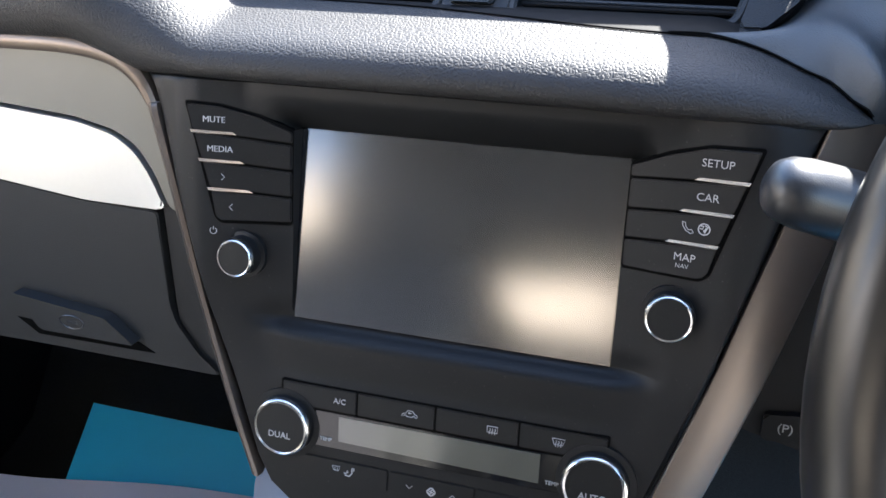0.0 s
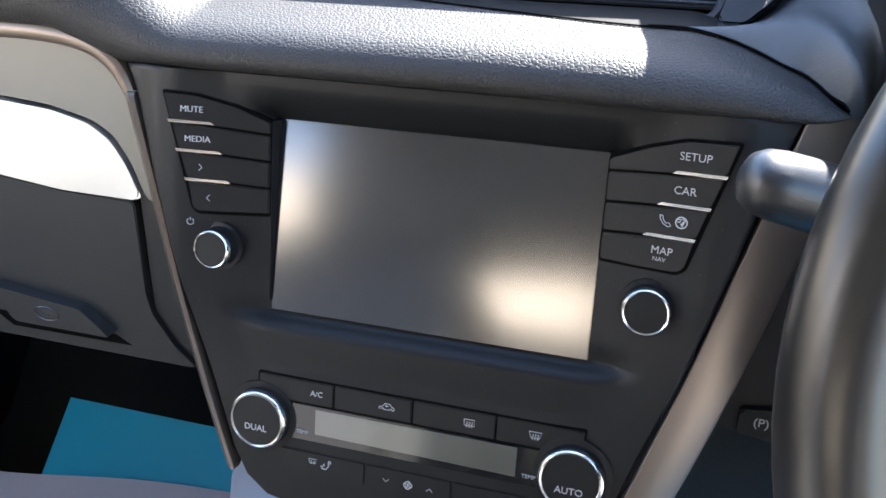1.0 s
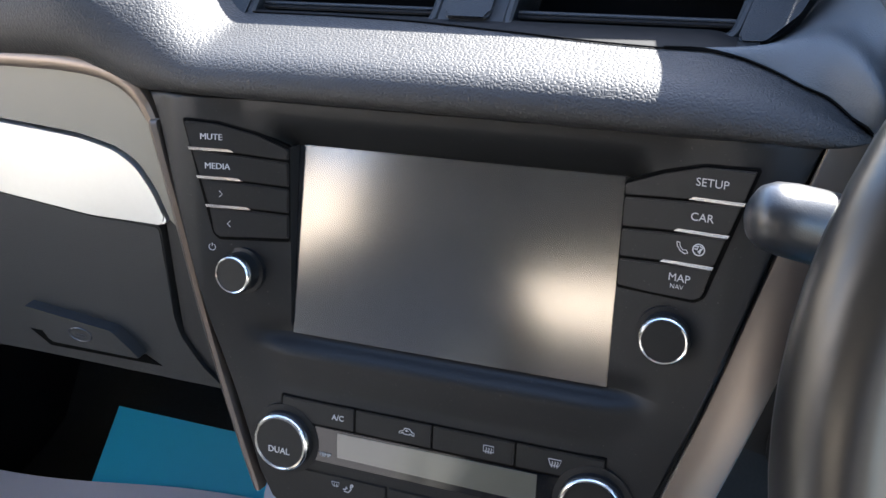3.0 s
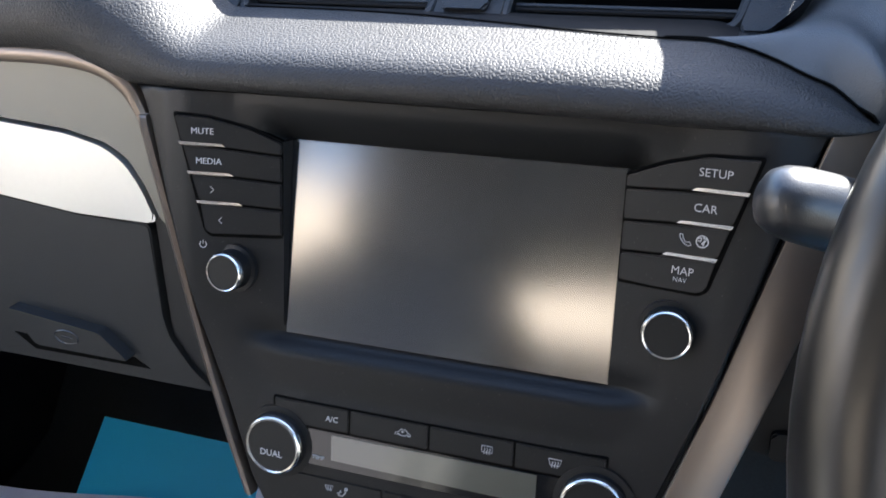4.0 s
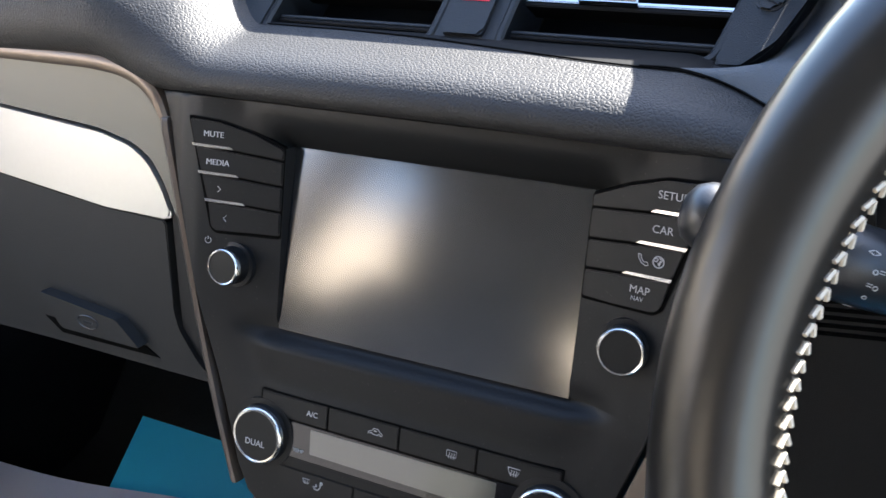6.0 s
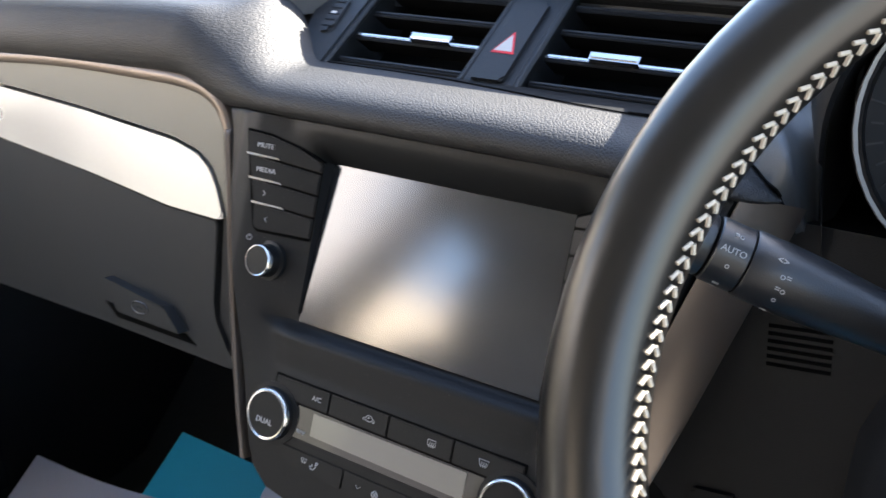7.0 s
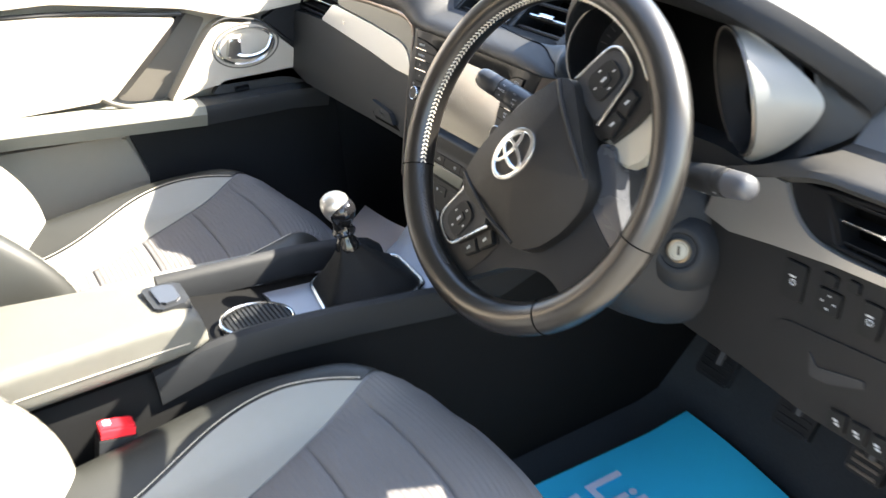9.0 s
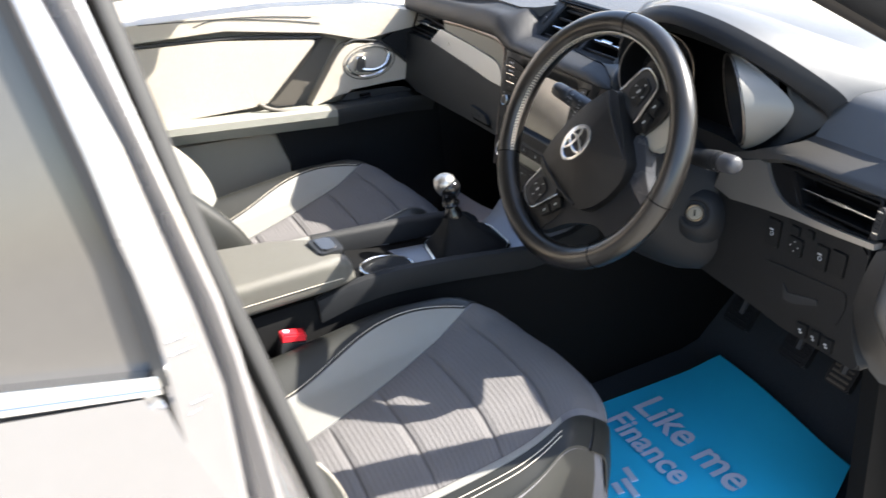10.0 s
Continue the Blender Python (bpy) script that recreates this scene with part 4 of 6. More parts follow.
# ---- instrument cluster ----
clu = thing("instrument_cluster", (0.375, 0.08, 0.95), "instrument cluster with two deep ringed gauges under a hood", "instrument cluster")
MC = basis((0.375, 0.075, 1.02), (1, 0, 0), Vector((0, 0.30, 0.954)), Vector((0, -0.954, 0.30)))
MGR = at(MC, 0.092, 0.0) @ Matrix.Rotation(radians(-32), 4, "Y") @ Matrix.Rotation(radians(22), 4, "X")
part("face", plate(fillet([(-0.17, -0.075), (0.17, -0.075), (0.17, 0.07), (-0.17, 0.07)], 0.03, 6), -0.065, -0.055, MC), DARKGAP, clu)
for sgn in (-1, 1):
    M = MGR if sgn > 0 else at(MC, -0.095, -0.003) @ Matrix.Rotation(radians(24), 4, "Y")
    cone = part("gauge", lathe([(0.055, -0.055), (0.066, -0.004), (0.068, 0.0), (0.065, 0.001), (0.062, -0.004), (0.052, -0.05), (0.0003, -0.05)], M, caps=False), GAUGE, clu)
    part("ring", lathe([(0.0668, -0.001), (0.0690, 0.0005), (0.0688, 0.002), (0.0668, 0.0016)], M, caps=False), RINGMAT, cone, "satin gauge ring")
    for i in range(21):
        a = radians(225 - 270 * i / 20)
        part("tick", box(0.040, 0.046 if i % 2 else 0.049, -0.0005, 0.0005, -0.0498, -0.0492, 0, M=M @ Matrix.Rotation(a, 4, "Z")), TICK, cone)
    part("needle", box(-0.006, 0.042, -0.001, 0.001, -0.047, -0.046, 0.0003, M=M @ Matrix.Rotation(radians(225), 4, "Z")), PRINTDIM if sgn > 0 else TICK, cone, "thin gauge needle")


LIP = curve([(0.208, 0.062, 0.962), (0.206, 0.056, 1.018), (0.226, 0.050, 1.064), (0.272, 0.046, 1.098), (0.345, 0.044, 1.117), (0.43, 0.048, 1.112), (0.500, 0.068, 1.088), (0.550, 0.105, 1.050), (0.584, 0.140, 1.010), (0.578, 0.132, 0.990), (0.550, 0.105, 0.968), (0.515, 0.080, 0.950), (0.47, 0.058, 0.935)], 6)
INN = []
for i in range(len(LIP)):
    a = radians(205 - 250 * i / (len(LIP) - 1))
    INN.append(Vector((0.375 + 0.168 * math.copysign(abs(math.cos(a)) ** 0.6, math.cos(a)), 0.105, 1.025 + 0.072 * math.copysign(abs(math.sin(a)) ** 0.7, math.sin(a)))))
part("funnel", loft([[p + (q - p) * t + Vector((0, 0, -0.012 * math.sin(math.pi * t))) for p, q in zip(LIP, INN)] for t in (0, 0.15, 0.4, 0.7, 1.0)], closed=False), DASH, clu)
RIGHT = LIP[30:]
bowl = [[MGR @ Vector((0.0695 * math.cos(a), 0.0695 * math.sin(a), -0.001)) * (1 - t) + q * t + Vector((0, 0.003, 0)) * math.sin(math.pi * t) for q, a in ((q, radians(100 - 180 * i / (len(RIGHT) - 1))) for i, q in enumerate(RIGHT))] for t in (0, 0.1, 0.2, 0.3, 0.4, 0.5, 0.58)]
part("gauge_surround", loft(bowl, closed=False), BOWL, clu, "satin silver-grey surround beside the gauge")
hood_rows = [[Vector((p.x + (p.x - 0.38) * g, p.y + d, p.z - e * max(0, p.z - 1.03))) + Vector((0, 0, lift)) for p in LIP[3:50]] for d, e, g, lift in ((0.0, 0, 0, 0), (-0.003, 0, 0.01, 0.003), (-0.001, 0, 0.03, 0.011), (0.006, 0, 0.05, 0.019), (0.018, 0, 0.075, 0.0245), (0.035, 0.01, 0.10, 0.027), (0.06, 0.03, 0.14, 0.027), (0.11, 0.12, 0.24, 0.020), (0.17, 0.35, 0.32, 0.010), (0.26, 0.75, 0.36, -0.004))]
# one hood in two tones: dark lip, top paled for the sun's sheen
part("hood_lip", loft(hood_rows[:5], closed=False), BLACKTRIM, clu, "dark rounded lip of the instrument hood")
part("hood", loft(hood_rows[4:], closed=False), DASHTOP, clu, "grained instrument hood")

# ---- steering wheel ----
WC = Vector((0.362, -0.117, 0.972))
WR, WU, WN = Vector((0.99305, 0.11767, -0.00000)), Vector((-0.05404, 0.45603, 0.88832)), Vector((0.10453, -0.88215, 0.45922))
MW = basis(WC, WR, WU, WN) @ Matrix.Rotation(radians(54), 4, "Z")
whl = thing("steering_wheel", WC, "black leather steering wheel, turned off centre, with pale stitching", "steering wheel")
R, TR = 0.182, 0.0185


def rim_pt(deg, w=0.0, r=R):
    return MW @ Vector((r * math.cos(radians(deg)), r * math.sin(radians(deg)), w))


part("rim", tube([rim_pt(d) for d in range(0, 360, 4)], TR, 18, closed=True), RIMLEATHER, whl)
for d in (33, 147, -68, -112):
    c = [rim_pt(d, math.sin(a) * (TR + 0.0002), R + math.cos(a) * (TR + 0.0002)) for a in [2 * math.pi * i / 20 for i in range(20)]]
    part("seam", tube(c, 0.0008, 6, closed=True), DARKGAP, whl)


def stitch_arc(a, b, phi):
    bm = bmesh.new()
    d = a
    k = 0
    while d < b:
        ph = radians(phi)
        for off in (-0.16, 0.16):
            p0 = rim_pt(d, math.sin(ph + off * 0.2) * (TR + 0.0004), R + math.cos(ph + off * 0.2) * (TR + 0.0004))
            p1 = rim_pt(d + 1.05, math.sin(ph + off) * (TR + 0.0006), R + math.cos(ph + off) * (TR + 0.0006))
            tube([p0, (p0 + p1) / 2, p1], 0.00085, 5, bm=bm)
        d += 1.75
    return bm


for a, b, mat in ((60, 147, THREAD), (147, 195, DARKPLASTIC), (-15, 60, THREAD)):
    ob = part("stitching", stitch_arc(a, b, 157), mat, whl, "cross stitching")
    tagged(ob, kind="stuff")
padm = fillet([(-0.094, 0.014), (-0.084, 0.030), (-0.045, 0.0365), (0.0, 0.0385), (0.045, 0.0365), (0.084, 0.030), (0.094, 0.014), (0.058, -0.095), (0.034, -0.108), (0.0, -0.112), (-0.034, -0.108), (-0.058, -0.095)], 0.010, 4)


def pad_w(x, y):
    """Height of the airbag cover: a broad swell, highest round the emblem."""
    return 0.004 + 0.030 * max(0.0, 1 - (x / 0.115) ** 2) * max(0.0, 1 - ((y + 0.026) / 0.092) ** 2)


rings = [[MW @ Vector((x, y, -0.03)) for x, y in padm], [MW @ Vector((x, y, -0.004)) for x, y in padm]]
for k in range(11):
    sc = 0.985 - 0.975 * k / 10
    rings.append([MW @ Vector((x * sc, -0.026 + (y + 0.026) * sc, pad_w(x * sc, -0.026 + (y + 0.026) * sc))) for x, y in padm])
pad = part("airbag_cover", loft(rings), PADMAT, whl, "dark domed airbag cover")
EC = (0.002, -0.014)
for rx, ry, cx, cy in ((0.0302, 0.0215, 0, 0), (0.0082, 0.0192, 0, 0.0), (0.0215, 0.0082, 0, 0.0105)):
    ring = [(EC[0] + cx + rx * math.cos(2 * math.pi * i / 48), EC[1] + cy + ry * math.sin(2 * math.pi * i / 48)) for i in range(48)]
    part("emblem_ring", tube([MW @ Vector((x, y, pad_w(x, y) + 0.0012)) for x, y in ring], 0.0030 if rx > 0.03 else 0.0024, 8, closed=True, flat=0.8), CHROME, pad, "plain chrome oval emblem ring")
for sgn in (-1, 1):
    arm = [(sgn * x, y) for x, y in [(0.07, 0.022), (0.12, 0.026), (0.165, 0.030), (0.176, -0.01), (0.165, -0.058), (0.12, -0.064), (0.08, -0.060)]]
    part("spoke", plate(fillet(arm, 0.01, 4), -0.026, -0.006, MW, 0.006), PADMAT, whl)
    podm = [(sgn * x, y) for x, y in [(0.086, 0.020), (0.138, 0.019), (0.149, 0.004), (0.146, -0.020), (0.086, -0.036)]]
    pd = part("switch_pod", plate(fillet(podm, 0.008, 5), -0.010, 0.002, MW, 0.0015), DARKPLASTIC, whl)
    lip = curve([MW @ Vector((sgn * x, y, 0.0022)) for x, y in [(0.090, 0.022), (0.116, 0.0215), (0.138, 0.020), (0.1475, 0.013), (0.151, 0.001), (0.150, -0.014), (0.146, -0.0215), (0.138, -0.0255), (0.112, -0.0325), (0.088, -0.039)]], 5)
    part("pod_edging", tube(lip, 0.0016, 8), CHROME, pd, "bright pod edging")
    part("rocker", plate(fillet([(sgn * 0.119 + a * 0.019, -0.006 + b * 0.0165) for a, b in ((-1, -1), (1, -0.8), (1, 0.9), (-1, 1))], 0.009, 5), 0.002, 0.0048, MW, 0.0012), KEY, pd)
    part("rocker_button", plate(fillet([(sgn * 0.119 + a * 0.0075, -0.006 + b * 0.006) for a, b in ((-1, -1), (1, -1), (1, 1), (-1, 1))], 0.003, 4), 0.004, 0.0062, MW, 0.0008), KEY, pd)
    for a, b in ((0, 0.0115), (0, -0.0115), (0.0135, 0), (-0.0135, 0)):
        part("mark", box(sgn * 0.119 + a - 0.0018, sgn * 0.119 + a + 0.0018, b - 0.0066, b - 0.0052, 0.0046, 0.0051, 0, M=MW), PRINTDIM, pd)
    part("mark", box(sgn * 0.119 - 0.0036, sgn * 0.119 + 0.0036, -0.0072, -0.0048, 0.0060, 0.0065, 0, M=MW), PRINTDIM, pd)
    for out in ([(0.087, -0.043), (0.111, -0.037), (0.115, -0.053), (0.092, -0.060)], [(0.113, -0.0365), (0.137, -0.030), (0.139, -0.045), (0.117, -0.0525)]):
        btn = part("button", plate(fillet([(sgn * x, y) for x, y in out][::sgn], 0.003, 3), -0.010, 0.0, MW, 0.0014), KEY, whl)
        mx, my = sum(p[0] for p in out) / 4, sum(p[1] for p in out) / 4
        part("mark", box(sgn * mx - 0.003, sgn * mx + 0.003, my - 0.0012, my + 0.0012, -0.0004, 0.0003, 0, M=MW), PRINTDIM, btn)
bsp = [(-0.040, -0.075), (0.040, -0.075), (0.034, -0.12), (0.036, -0.170), (-0.036, -0.170), (-0.034, -0.12)]
part("lower_spoke", plate(fillet(bsp, 0.012, 5), -0.020, -0.004, MW, 0.005), BLACKTRIM, whl)
part("lower_web", plate(fillet([(-0.080, -0.045), (-0.171, -0.030), (-0.169, -0.056), (-0.150, -0.066), (-0.097, -0.087), (-0.058, -0.116), (-0.046, -0.135), (-0.040, -0.168), (-0.010, -0.168), (0.0, -0.09)], 0.012, 6), -0.028, -0.007, MW, 0.006, seg=4), BLACKTRIM, whl, "black web between the spokes")
for sgn in (-1, 1):
    if sgn > 0:
        part("spoke_trim", plate(fillet([(sgn * x, y) for x, y in [(0.072, -0.050), (0.090, -0.062), (0.082, -0.085), (0.064, -0.118), (0.054, -0.152), (0.034, -0.160), (0.030, -0.108), (0.052, -0.080)]], 0.008, 6), -0.026, -0.005, MW, 0.006, seg=4), SPOKEDARK, whl, "satin silver spoke trim painted in its shaded tone")
        part("spoke_inlay", plate(fillet([(0.076, -0.040), (0.155, -0.046), (0.152, -0.062), (0.132, -0.086), (0.108, -0.096), (0.082, -0.088), (0.086, -0.066)], 0.008, 5), -0.030, -0.012, MW, 0.004, seg=3), SPOKE, whl, "satin silver spoke trim painted in its sunlit tone")
    part("cover_crease", tube(curve([MW @ Vector((sgn * x, y, pad_w(x, y) + 0.0004)) for x, y in [(0.079, 0.028), (0.073, -0.005), (0.066, -0.045), (0.056, -0.086)]], 6), 0.0024, 8), PADMAT, pad)
part("hub", lathe([(0.055, -0.06), (0.07, -0.02), (0.06, -0.01)], MW, 32), DARKPLASTIC, whl)

# ---- steering column with stalks ----
col = thing("steering_column", (0.40, 0.0, 0.85), "dark steering column shroud with ignition lock", "steering column")
ax = -WN
rings = []
for f, rx, rz, dz, dx in ((0.035, 0.058, 0.050, 0.0, 0.0), (0.055, 0.072, 0.064, -0.012, 0.004), (0.085, 0.078, 0.080, -0.030, 0.010), (0.13, 0.084, 0.096, -0.045, 0.016), (0.165, 0.095, 0.104, -0.050, 0.020), (0.185, 0.108, 0.108, -0.050, 0.022), (0.21, 0.122, 0.110, -0.050, 0.024), (0.32, 0.125, 0.11, -0.04, 0.024)):
    o = WC + ax * f + WU * dz + WR * dx
    rings.append([o + WR * rx * math.copysign(abs(math.cos(a)) ** 0.7, math.cos(a)) + WU * rz * math.copysign(abs(math.sin(a)) ** 0.7, math.sin(a)) for a in [2 * math.pi * i / 36 for i in range(36)]])
part("shroud", loft(rings), BLACKTRIM, col)
LN = Vector((0.58, -0.68, 0.45)).normalized()
LU = Vector((0.68, 0.58, 0)).normalized()
ML = basis(Vector((0.464, 0.012, 0.849)) + LN * 0.009, LU, LN.cross(LU), LN)
lock = part("lock_collar", lathe([(0.050, -0.035), (0.038, -0.010), (0.027, -0.001), (0.024, 0.0), (0.020, -0.001), (0.019, -0.004)], ML, 32), BLACKTRIM, col)
part("lock_face", lathe([(0.0135, -0.005), (0.0135, 0.0005), (0.0120, 0.0022), (0.0105, 0.0008), (0.0090, 0.0008), (0.0084, 0.0018), (0.0003, 0.0018)], ML, 32), KEYMETAL, lock, "worn brass-coloured ignition lock")
part("key_slot", box(-0.0013, 0.0013, -0.0048, 0.0048, 0.0014, 0.0024, 0.0004, M=ML), DARKGAP, lock)


def stalk(a, b, label, tip_mat, arm_mat):
    a, b = Vector(a), Vector(b)
    s = thing("indicator_stalk", a, label, "stalk", "column stalks")
    d = (b - a)
    L = d.length
    q = d.to_track_quat("Z", "Y").to_matrix().to_4x4()
    M = Matrix.Translation(a) @ q
    part("arm", lathe([(0.0150, -0.03), (0.0125, 0.0), (0.0118, L * 0.20), (0.0128, L * 0.36), (0.0146, L * 0.50), (0.0152, L * 0.60), (0.0152, L * 0.682), (0.0146, L * 0.688)], M, 28), arm_mat, s)
    part("collar", lathe([(0.0138, L * 0.690), (0.0144, L * 0.694), (0.0144, L * 0.774), (0.0138, L * 0.778)], M, 28), arm_mat, s)
    part("tip", lathe([(0.0132, L * 0.785), (0.0138, L * 0.79), (0.0137, L * 0.86), (0.0134, L * 0.92), (0.0124, L * 0.960), (0.0102, L * 0.985), (0.0070, L * 0.997), (0.0003, L * 1.002)], M, 28), tip_mat, s, "rounded stalk end")
    for k in (0.688, 0.781):
        part("joint", lathe([(0.0125, L * k - 0.0007), (0.0141, L * k), (0.0125, L * k + 0.0007)], M, 28), DARKGAP, s)
    for i in range(7):
        MM = M @ Matrix.Rotation(radians(-150 + 18 * i), 4, "Z") @ Matrix.Translation(((0.0153 if i % 2 else 0.0145), 0, L * (0.60 if i % 2 else 0.735))) @ Matrix.Rotation(radians(90), 4, "Y")
        part("mark", box(-0.0014, 0.0014, -0.0008, 0.0008, -0.0006, 0.0001, 0, M=MM), PRINT, s)
    return s


lights = stalk((0.300, 0.008, 0.930), (0.1485, -0.043, 0.989), "dark light stalk with white markings on the column", STALK, STALK)
stalk((0.44, 0.0, 0.945), (0.585, -0.02, 0.977), "dark wiper stalk with grey tip on the column", GREYTIP, BLACKTRIM)

SA, SB = Vector((0.300, 0.008, 0.930)), Vector((0.1485, -0.043, 0.989))
su = (SA - SB).normalized()
sn = Vector((0.1, -0.85, 0.5))
sn = (sn - su * sn.dot(su)).normalized()
for text, f, ang, size in (("AUTO", 0.735, 0.05, 0.0042), ("o", 0.735, -0.40, 0.0042), ("=o", 0.735, 0.55, 0.0042), ("o=", 0.60, -0.05, 0.0046), ("=o", 0.60, -0.42, 0.0046), ("<>", 0.62, 0.34, 0.0046), ("o", 0.60, -0.75, 0.0042)):
    nn = sn * math.cos(ang) + sn.cross(su) * math.sin(ang)
    lettering(text, size, basis(SA + (SB - SA) * f + nn * (0.0146 if f > 0.7 else 0.0153), su, nn.cross(su), nn), PRINT, lights)

# ---- centre console ----
con = thing("centre_console", (0.02, -0.4, 0.3), "dark centre console with padded armrest and cup holder", "console")


def con_ring(y, x0, x1, z):
    return [(x0, y, 0.28), (x0 - 0.002, y, z - 0.02), (x0 + 0.012, y, z), (x1 - 0.012, y, z), (x1 + 0.002, y, z - 0.02), (x1, y, 0.28)]


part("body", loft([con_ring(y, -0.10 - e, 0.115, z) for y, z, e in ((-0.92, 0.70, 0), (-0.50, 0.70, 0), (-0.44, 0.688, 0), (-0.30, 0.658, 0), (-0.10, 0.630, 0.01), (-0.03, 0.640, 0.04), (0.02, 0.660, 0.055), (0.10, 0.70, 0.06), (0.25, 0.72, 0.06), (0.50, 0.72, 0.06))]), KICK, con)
def arm_ring(y, x0, x1, h):
    return [(x, y, 0.716 + (z - 0.716) * h) for x, z in fillet([(x0, 0.716), (x0, 0.772), (x1, 0.778), (x1, 0.716)], 0.018, 7)]


part("armrest", loft([arm_ring(*a) for a in ((-0.92, -0.085, 0.132, 1), (-0.75, -0.072, 0.132, 1.02), (-0.66, -0.060, 0.132, 1.02), (-0.56, -0.035, 0.131, 1.0), (-0.50, -0.004, 0.130, 0.98), (-0.475, 0.014, 0.127, 0.95), (-0.456, 0.030, 0.121, 0.86), (-0.446, 0.040, 0.113, 0.62), (-0.443, 0.045, 0.108, 0.35))]), ARMREST, con, "pale padded armrest lid")
part("armrest_seam", tube(curve([(0.1325, -0.92, 0.742), (0.1325, -0.7, 0.742), (0.1315, -0.52, 0.740), (0.127, -0.470, 0.736)], 6), 0.0006, 6), THREAD, con)
lat = part("latch_recess", plate(fillet([(0.030, -0.500), (0.100, -0.496), (0.100, -0.452), (0.040, -0.452)], 0.008, 5), 0.745, 0.7785, bevel=0.002), DARKPLASTIC, con)
part("latch", plate(fillet([(0.040, -0.490), (0.092, -0.487), (0.092, -0.462), (0.046, -0.462)], 0.006, 5), 0.772, 0.7815, bevel=0.003), SPOKEDARK, lat, "blue-grey armrest latch")
part("side_rail", loft([[(x + dx, y, z + dz) for dx, dz in ((-0.006, -0.03), (-0.006, 0.004), (0.000, 0.012), (0.008, 0.015), (0.016, 0.011), (0.020, 0.002), (0.0205, -0.03))] for x, y, z in ((0.102, -0.52, 0.690), (0.106, -0.46, 0.704), (0.110, -0.40, 0.709), (0.110, -0.36, 0.706), (0.107, -0.25, 0.690), (0.100, -0.10, 0.660), (0.098, 0.0, 0.660), (0.10, 0.06, 0.68))]), BLACKTRIM, con)
part("side_rail", loft([[(x + dx, y, z + dz) for dx, dz in ((-0.0205, -0.03), (-0.020, 0.002), (-0.016, 0.011), (-0.008, 0.015), (0.0, 0.012), (0.006, 0.004), (0.006, -0.03))] for x, y, z in ((-0.085, -0.46, 0.712), (-0.085, -0.36, 0.702), (-0.085, -0.25, 0.692), (-0.088, -0.16, 0.676), (-0.092, -0.12, 0.660), (-0.095, -0.10, 0.642))]), BLACKTRIM, con)
part("top_plate", loft([[(x, y, z - 0.02 * abs(i) ** 3) for i, x in ((k / 4, (b0 + b1) / 2 + (b1 - b0) / 2 * k / 4) for k in range(-4, 5))] + [(x, y, z - 0.03) for x in (b1, b0)] for y, z, b0, b1 in ((-0.32, 0.672, -0.08, 0.10), (-0.2, 0.658, -0.08, 0.10), (-0.12, 0.655, -0.088, 0.10), (-0.06, 0.662, -0.118, 0.10), (-0.02, 0.676, -0.145, 0.102), (0.02, 0.690, -0.160, 0.104), (0.06, 0.71, -0.165, 0.104))]), CONSOLE, con, "silver-grey gear surround plate")
cup = [(0.050 + 0.045 * math.cos(2 * math.pi * i / 32), -0.362 + 0.050 * math.sin(2 * math.pi * i / 32), 0.6900 - 0.12 * 0.050 * math.sin(2 * math.pi * i / 32)) for i in range(32)]
part("cup_holder", tube(cup, 0.0026, 8, closed=True), CHROME, con, "chrome cup holder ring")
well = part("cup_shutter", plate([(x, y) for x, y, z in cup], 0.676, 0.686, Matrix()), DARKGAP, con)
for i in range(15):
    y = -0.407 + 0.0062 * i
    hw = 0.048 * math.sqrt(max(0.02, 1 - ((y + 0.362) / 0.050) ** 2))
    part("shutter_slat", box(0.050 - 0.93 * hw, 0.050 + 0.93 * hw, y - 0.0026, y + 0.0026, 0.685, 0.6878, 0.0009), BLACKTRIM, well)

gear = thing("gear_lever", (0.03, -0.19, 0.67), "gear lever with silver-topped knob and black gaiter", "gear lever")
ring = fillet([(-0.044, -0.248), (0.078, -0.268), (0.090, -0.18), (0.068, -0.106), (-0.052, -0.098)], 0.026, 8)
gz = lambda y: 0.652 - 0.05 * (y + 0.18)
part("frame", tube([(x, y, gz(y) + 0.011) for x, y in ring], 0.0048, 8, closed=True), CHROME, gear, "bright gaiter surround")
gr = []
KN = Vector((0.010, -0.200, 0.80))
for f, k, bulge in ((0, 1.0, 0), (0.06, 1.0, 0.03), (0.14, 0.93, -0.02), (0.24, 0.83, 0.03), (0.34, 0.70, -0.02), (0.46, 0.58, 0.025), (0.58, 0.46, -0.015), (0.70, 0.36, 0.02), (0.82, 0.26, 0.0), (0.92, 0.20, 0.01), (1.0, 0.17, 0)):
    c = Vector((0.020, -0.18, 0)) * (1 - f) + Vector((KN.x, KN.y, 0)) * f
    gr.append([(c.x + (x - 0.020) * (k + bulge * math.sin(9 * i / len(ring) * math.pi)), c.y + (y + 0.18) * (k + bulge * math.cos(7 * i / len(ring) * math.pi)), (gz(y) + 0.006) * (1 - f) + 0.742 * f) for i, (x, y) in enumerate(ring)])
part("gaiter", loft(gr), GAITER, gear, "black leather gaiter", angle=60)
MK = Matrix.Translation((KN.x, KN.y, 0.736)) @ Matrix.Rotation(radians(6), 4, "X")
part("shaft", lathe([(0.0185, -0.004), (0.0180, 0.002), (0.0125, 0.012), (0.0110, 0.018), (0.0165, 0.020), (0.0175, 0.0235), (0.0150, 0.027), (0.0135, 0.032), (0.0140, 0.044)], MK, 28), GLOSS, gear, "black collar with rings under the knob")
